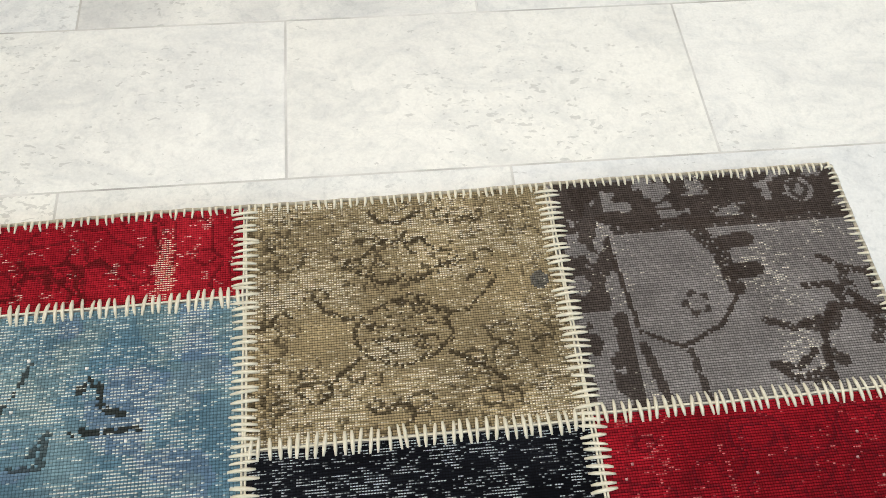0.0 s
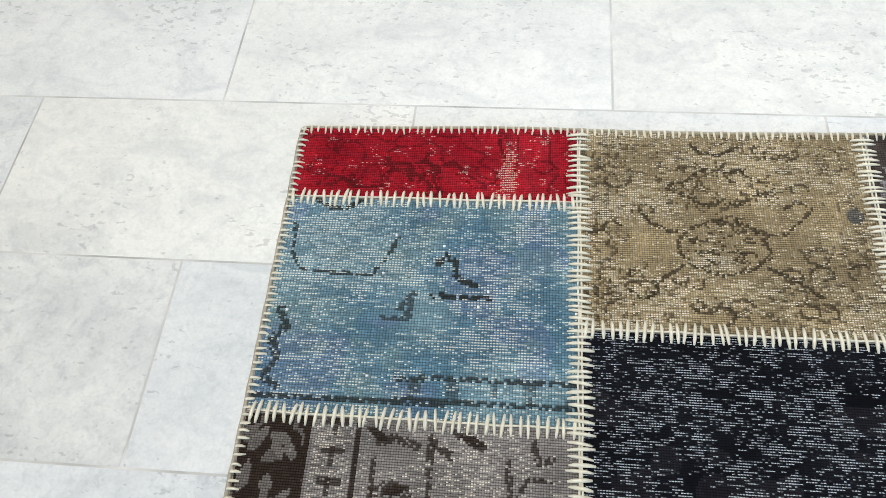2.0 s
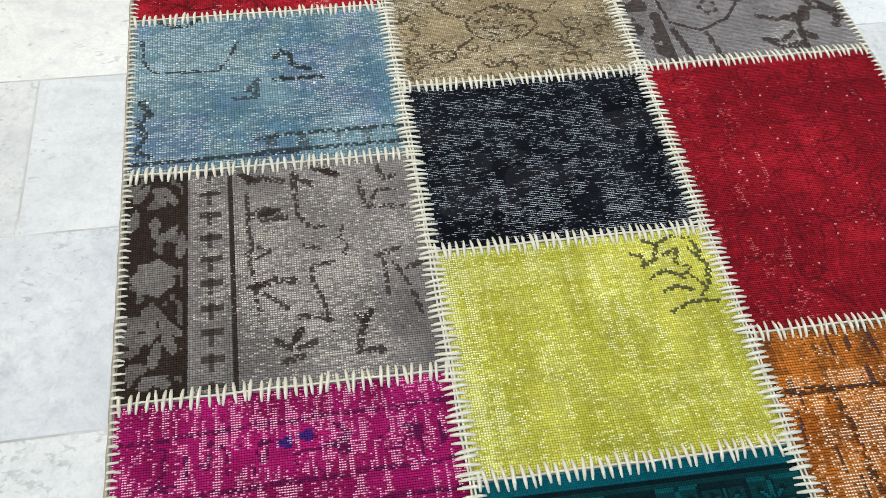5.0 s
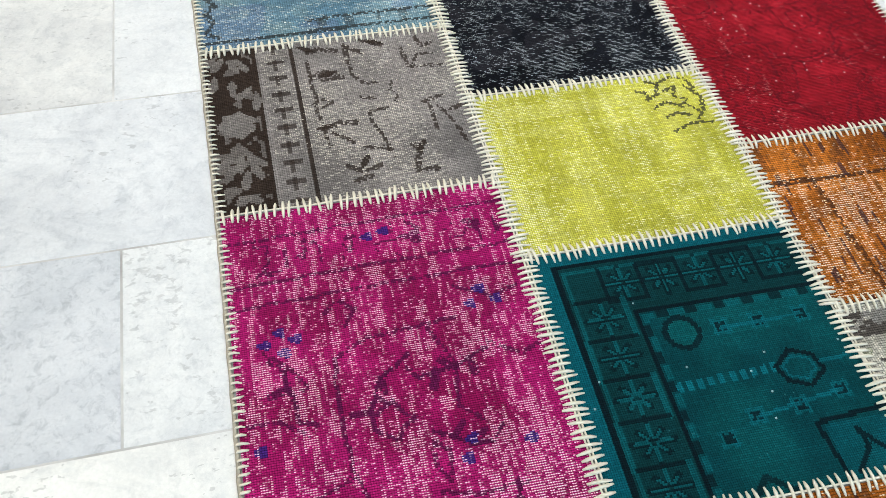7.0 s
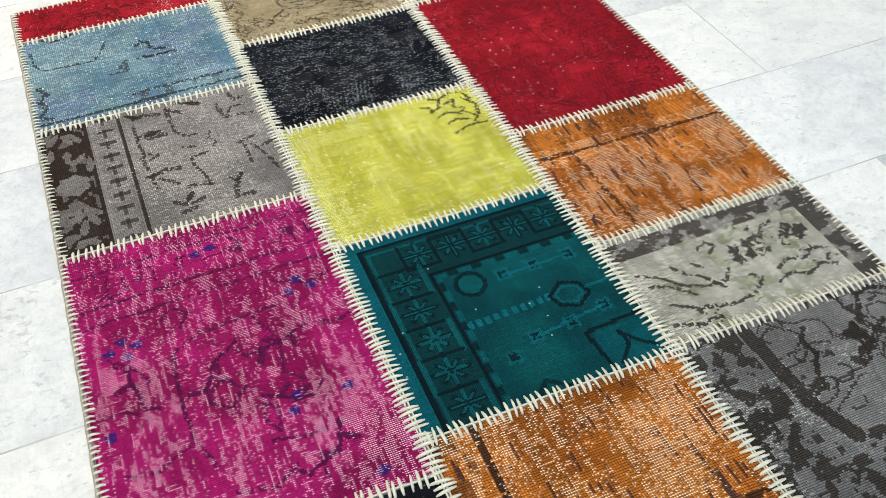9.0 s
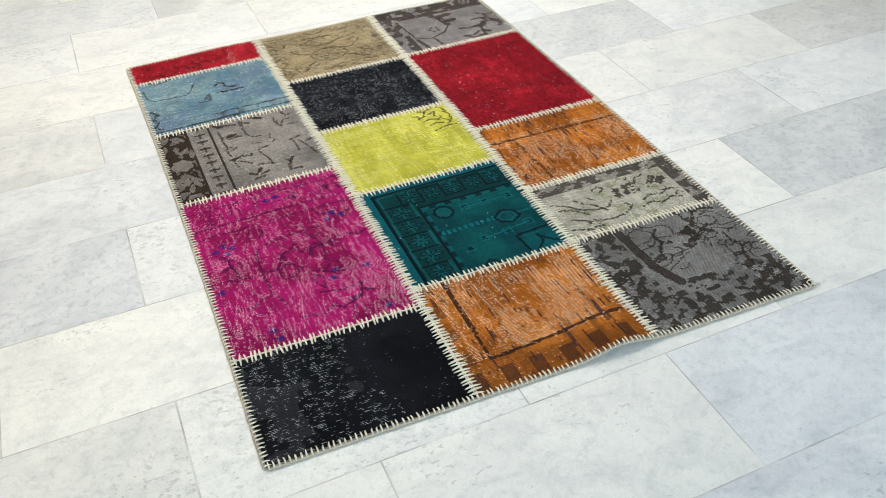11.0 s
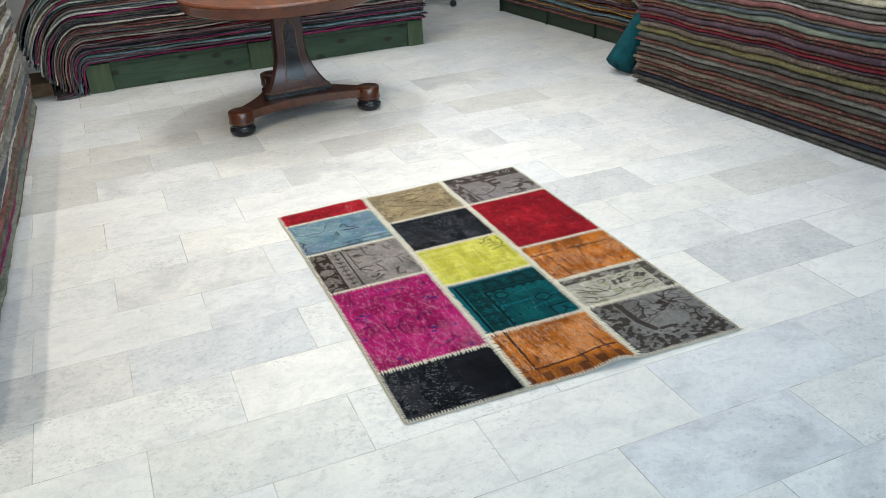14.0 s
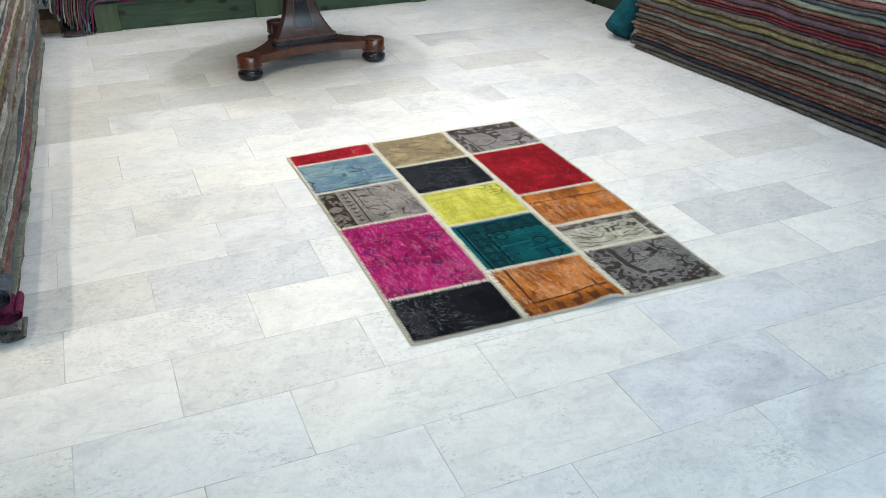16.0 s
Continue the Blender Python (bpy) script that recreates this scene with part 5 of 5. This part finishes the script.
coiled_end(-1.215, 0.037, 0.046, 0.030, 1.6, "grey", 2)
coiled_end(-1.215, 0.102, 0.050, 0.026, 1.5, "magenta", 4)
coiled_end(-1.228, 0.172, 0.044, 0.036, 2.2, "steel", 1)


# pile on the green stand at the back, draped over its end
def draped_rug(k, low, thick, shade, rng):
    """A thin rug that lies on the stand and hangs over its end to the floor."""
    bend_x, bend_z, r = -0.84, 0.205 - 0.06, 0.06 + low
    right = 1.69 + rng.uniform(-0.03, 0.035)
    n1, n2, n3 = 40, 12, 8
    pts = []
    for i in range(n1):
        x = right + (bend_x - right) * i / (n1 - 1)
        pts.append((x, bend_z + r, 0.0, 1.0))
    sag = rng.uniform(0.92, 1.08)
    hem = max(0.0, low - 0.15) * rng.uniform(0.72, 0.98)
    sweep = math.acos((hem + 0.03 - bend_z) / r) if hem + 0.03 > bend_z else math.pi / 2
    for i in range(1, n2):
        a = sweep * i / (n2 - 1)
        pts.append((bend_x - r * 0.72 * math.sin(a) * sag, bend_z + r * math.cos(a), -math.sin(a), math.cos(a)))
    x, z = pts[-1][0], pts[-1][1]
    foot = max(0.012, min(z - 0.02, hem + rng.uniform(0.0, 0.03)))
    curl = k in (2, 3, 5)
    bow, flick = rng.uniform(-0.012, 0.012), rng.uniform(-0.010, 0.016)
    for i in range(1, n3):
        a = i / (n3 - 1)
        zz = z + ((0.05 + 0.008 * k if curl else foot) - z) * a
        pts.append((x + bow * math.sin(math.pi * a) - flick * a * a - (0.03 * a * a if curl else 0), zz, -1.0, 0.0))
    if curl:
        x, z = pts[-1][0], pts[-1][1]
        rest = 0.006 + 0.004 * k
        pts += [(x - 0.012, z * 0.5 + rest * 0.5, -0.8, 0.6), (x - 0.04, rest + 0.004, -0.3, 0.95), (x - 0.09, rest, 0.0, 1.0), (x - 0.14, rest - 0.002, 0.0, 1.0)]
    co = []
    y0 = 4.425
    jut = rng.uniform(-0.02, 0.025)
    for i, (x, z, nx, nz) in enumerate(pts):
        g = 0.035 * x
        j = jut + 0.06 * (float(line_field(np.array([x * 3 + z * 3 + k * 2.2]), k)[0]) - 0.5)
        h = thick / 2 * (0.4 if i in (0, len(pts) - 1) else 1.0)
        wob = 0.020 * (float(line_field(np.array([x * 6 + z * 6 + k * 1.3]), 70 + k)[0]) - 0.5)
        for d, q in ((1.15, -1), (0.006, -1), (0, 0), (0.006, 1), (1.15, 1)):
            co.append((x + nx * q * h, y0 + g + d + (j if d < 1 else 0), z + nz * (q * h + wob)))
    ob = grid_mesh("draped_rug", co, len(pts), 5, WOOLS[shade], None, close=True)
    if rng.random() < 0.75:
        x, z, _, _ = pts[-1]
        verts, faces = [], []
        y = y0 + 0.035 * x + jut
        thread(verts, faces, [(x + 0.003 * math.sin(q * 2.3 + k), y - 0.004 + q * 0.06, z + 0.001) for q in range(6)], 0.0042)
        me = bpy.data.meshes.new("end_fringe")
        me.from_pydata(verts, [], faces)
        me.materials.append(YARN)
        new("end_fringe", me).parent = ob
    tagged(ob, f"thin {SHADES[shade]} wool rug draped over a green stand", "rug", "rugs on the back stand")


rng = random.Random(31)
BACK = ["navy", "magenta", "steel", "plum", "aqua", "charcoal", "grey", "magenta", "steel", "plum", "charcoal", "plum", "grey", "wine", "steel", "grey", "pale", "rose", "charcoal",
        "steel", "rose", "grey", "rose", "charcoal", "pale", "plum", "steel", "grey", "charcoal", "magenta", "grey", "pale", "steel", "grey", "rose", "charcoal", "grey", "teal", "pale",
        "grey", "magenta", "cream", "steel", "charcoal", "navy", "grey", "aqua", "pale", "steel", "grey", "rose", "charcoal", "grey"]
lowk = 0.008
for k, shade in enumerate(BACK):
    th = rng.uniform(0.006, 0.014)
    draped_rug(k, lowk + th / 2, th, shade, rng)
    lowk += th + 0.0012


def stand(name, x0, x1, y, depth, height, posts, board, post, label, at, turn):
    """A low timber stand: front boards between posts that stand a little proud."""
    ob = thing(name, at, label, "stand", turn=turn)
    part("deck", boxed((x0, y + 0.02, height - 0.03), (x1, y + depth, height), 0.003), board, ob)
    for a, b in posts:
        part("post", boxed((a, y, 0.0), (b, y + 0.09, height - 0.002), 0.004), post, ob, "lighter green post")
    for (a, b), (c, d) in zip(posts, posts[1:]):
        part("front_board", boxed((b, y + 0.022, 0.002), (c, y + 0.05, height - 0.031), 0.002), board, ob)
    part("end_board", boxed((x0, y + 0.09, 0.0), (x0 + 0.03, y + depth, height - 0.031), 0.002), board, ob)
    part("end_board", boxed((x1 - 0.03, y + 0.09, 0.0), (x1, y + depth, height - 0.031), 0.002), board, ob)
    return ob


stand("rug_stand", 0.0, 2.57, 0.0, 1.15, 0.205, ((0.0, 0.17), (1.16, 1.33), (2.44, 2.57)), GREEN_WOOD, GREEN_POST,
      "low green-stained pine stand with knots, carrying thin rugs", (-0.885, 4.43, 0), 2.0)

carton = thing("cardboard_box", (-1.34, 4.72, 0), "low brown cardboard box under hanging rug ends", "box", turn=3)
part("tray", boxed((-0.20, -0.18, 0.0), (0.20, 0.18, 0.085), 0.002), CARTON, carton)
part("lid", boxed((-0.205, -0.185, 0.086), (0.205, 0.185, 0.098), 0.002), CARTON, carton)

# second stand further off with its pile and a pale rug thrown over the near end
FA, FB = Vector((2.735, 5.345)), Vector((3.00, 3.28))
frun = (FB - FA)
flen = frun.length
frun = frun.normalized()
stand("rug_stand", 0.0, flen, 0.0, 1.0, 0.115, ((0.0, 0.012), (flen * 0.36, flen * 0.36 + 0.012), (flen * 0.68, flen * 0.68 + 0.012), (flen - 0.012, flen)), DARK_GREEN, DARK_GREEN,
      "low dark green timber stand under a pile of thin rugs", (FA.x, FA.y, 0), math.degrees(math.atan2(frun.y, frun.x)))
FAR = ["rose", "rust", "steel", "ochre", "brown", "plum", "aqua", "rust", "sage", "ochre", "grey", "brown", "orange", "rust", "plum", "cream", "red", "brown", "ochre", "rust", "grey", "steel",
       "orange", "rust", "pale", "brown", "red", "ochre", "grey", "plum", "rust", "pale", "brown", "olive", "grey"]
foff = Vector((-frun.y, frun.x))
pile(FA, frun, foff, flen, 0.95, 0.116, 35, 0.0125, FAR, "rugs on the dark stand", 41, 0.06, 0.06, "a pile on a stand", 1.1, n=60)


def thrown_rug(k, lift, shade):
    """A rug hanging over the pile's near end in a soft slope."""
    co = []
    n = 22
    for i in range(n):
        a = i / (n - 1)
        s = flen - 0.95 + a * 0.98
        z = 0.56 + lift - 0.42 * max(0, a - 0.25) ** 1.5 + 0.02 * math.sin(a * 5 + k)
        for j, (d, q) in enumerate(((0.9, -1), (0.02, -1), (0.0, 0), (0.02, 1), (0.9, 1))):
            p = FA + frun * s + foff * (d - 0.03 - 0.012 * k + 0.02 * math.sin(a * 7 + k))
            co.append((p.x, p.y, z + q * 0.009))
    tagged(grid_mesh("thrown_rug", co, n, 5, WOOLS[shade], None, close=True), f"{SHADES[shade]} wool rug thrown over the end of a pile", "rug", "rugs thrown over a pile")


for k, shade in enumerate(("pale", "grey", "pale", "steel", "pale", "pale")):
    thrown_rug(k, 0.02 * k, shade)

# rolled teal rug leaning on the end of the east pile
roll = thing("rolled_rug", (2.545, 2.965, 0.0), "rolled teal wool rug leaning on the end of a pile", "rug")
bm = bmesh.new()
turns, steps = 4, 96
inner = []
for i in range(steps + 1):
    a = 2 * math.pi * turns * i / steps
    r = 0.022 + 0.070 * i / steps
    inner.append((r * math.cos(a), r * math.sin(a)))
outer = [((math.hypot(x, y) + 0.015) / math.hypot(x, y) * x, (math.hypot(x, y) + 0.015) / math.hypot(x, y) * y) for x, y in inner]
loop = inner + outer[::-1]
rows = []
for j in range(9):
    z = 0.54 * j / 8
    rows.append([bm.verts.new((x * (1 + 0.02 * math.sin(j * 1.7)), y, z)) for x, y in loop])
m = len(loop)
for a, b in zip(rows, rows[1:]):
    for i in range(m):
        bm.faces.new((a[i], a[(i + 1) % m], b[(i + 1) % m], b[i]))
for rw in (rows[0], rows[-1]):
    for i in range(steps):
        bm.faces.new((rw[i], rw[i + 1], rw[m - 2 - i], rw[m - 1 - i]))
bmesh.ops.recalc_face_normals(bm, faces=bm.faces[:])
tilt = Matrix.Translation((0, 0, 0.055)) @ Vector((0.60, 0.08, 0.68)).to_track_quat("Z", "Y").to_matrix().to_4x4()
bmesh.ops.transform(bm, matrix=tilt, verts=bm.verts[:])
part("roll", bm, WOOLS["teal"], roll, "", True)

# swivel chair at the back
chair = thing("office_chair", (2.28, 6.05, 0), "office chair on a five-armed base with black castors", "chair", turn=20)
for k in range(5):
    a = k * 2 * math.pi / 5
    bm = bmesh.new()
    box(bm, (0.03, -0.02, 0.075), (0.30, 0.02, 0.105), 0.006, Matrix.Rotation(a, 4, "Z"))
    arm = part("arm", bm, CHROME, chair)
    w = lathe(((0.004, -0.022), (0.024, -0.022), (0.029, -0.016), (0.029, 0.016), (0.024, 0.022), (0.004, 0.022)), 20)
    bmesh.ops.transform(w, matrix=Matrix.Translation((0.29 * math.cos(a), 0.29 * math.sin(a), 0.0295)) @ Matrix.Rotation(a, 4, "Z") @ Matrix.Rotation(radians(90), 4, "X"), verts=w.verts[:])
    part("castor", w, PLASTIC, arm, "black castor", True)
    bm = bmesh.new()
    box(bm, (0.278, -0.008, 0.05), (0.302, 0.008, 0.085), 0.003, Matrix.Rotation(a, 4, "Z"))
    part("castor_stem", bm, PLASTIC, arm)
part("column", lathe(((0.01, 0.075), (0.035, 0.075), (0.03, 0.12), (0.025, 0.13), (0.025, 0.42), (0.01, 0.42)), 20), CHROME, chair, "", True)
part("seat", boxed((-0.24, -0.24, 0.42), (0.24, 0.24, 0.50), 0.03), DARK_CLOTH, chair, "dark upholstered seat", True)

# ---- marble tiles ----
tile_meshes = {}


def tile_mesh(material, w):
    key = (material.name, w)
    if key not in tile_meshes:
        bm = bmesh.new()
        box(bm, (-w / 2, -TILE_V / 2 + 0.0014, -0.012), (w / 2, TILE_V / 2 - 0.0014, 0.0), 0.0010)
        me = bpy.data.meshes.new("tile")
        bm.to_mesh(me)
        bm.free()
        me.materials.append(material)
        tile_meshes[key] = me
    return tile_meshes[key]


GREY_TILES = {(1, -1), (1, -2), (0, 3), (-2, 3), (3, 2)}
SAND_TILES = {(2, 4), (7, 1), (8, 3), (8, -1), (8, 0), (9, -2), (9, -1), (7, -2)}
MIST_TILES = {(3, -1), (1, 2), (-2, 2), (6, 1), (6, 2), (-4, 2), (-3, 1), (2, 0), (7, -1), (-3, 3), (10, 3)}
SPOT_TILES = {(-1, -1), (-1, 0), (-2, 2), (-3, 1), (3, 2), (1, 2), (2, 0), (3, -1), (-3, 2)}
tile_rng = random.Random(9)
rest_v, rest_f = [], []
turn = Matrix.Rotation(TILE_TURN, 4, "Z")
for row in range(-17, 30):
    v = ROW0 + (row + 0.5) * TILE_V
    start = -0.118 - 0.018 * (v - 0.08) + (-0.309 if row % 2 == 0 else 0.0)
    for col in range(-6, 11):
        u0, u1 = start + col * TILE_U, start + (col + 1) * TILE_U
        mid = turn @ Vector(((u0 + u1) / 2, v, 0))
        if not (X0 - 0.1 < mid.x < X1 + 0.1 and Y0 - 0.1 < mid.y < Y1 + 0.1):
            continue
        near = -1.7 < mid.x < 3.5 and -1.7 < mid.y < 6.2
        key = (row, col)
        roll_dice = tile_rng.random()
        drop = -tile_rng.uniform(0.0, 0.0003)
        if near:
            mat = MARBLE_GREY if key in GREY_TILES else MARBLE_SAND if key in SAND_TILES else MARBLE_MIST if key in MIST_TILES else MARBLE_SPOT if key in SPOT_TILES or roll_dice < 0.12 else MARBLE
            ob = new("tile", tile_mesh(mat, TILE_U - 0.0030))
            ob.parent = floor
            ob.matrix_world = Matrix.Translation((mid.x, mid.y, drop)) @ turn
        else:
            base = len(rest_v)
            for z in (-0.012, drop):
                for a, b in ((-1, -1), (1, -1), (1, 1), (-1, 1)):
                    q = turn @ Vector(((u0 + u1) / 2 + a * (TILE_U / 2 - 0.0009), v + b * (TILE_V / 2 - 0.0009), z))
                    rest_v.append(tuple(q))
            rest_f += [tuple(base + i for i in f) for f in ((4, 5, 6, 7), (0, 1, 5, 4), (1, 2, 6, 5), (2, 3, 7, 6), (3, 0, 4, 7))]
me = bpy.data.meshes.new("far_tiles")
me.from_pydata(rest_v, [], rest_f)
me.materials.append(MARBLE)
far = new("far_tiles", me)
far.parent = floor
tagged(far, kind="stuff")
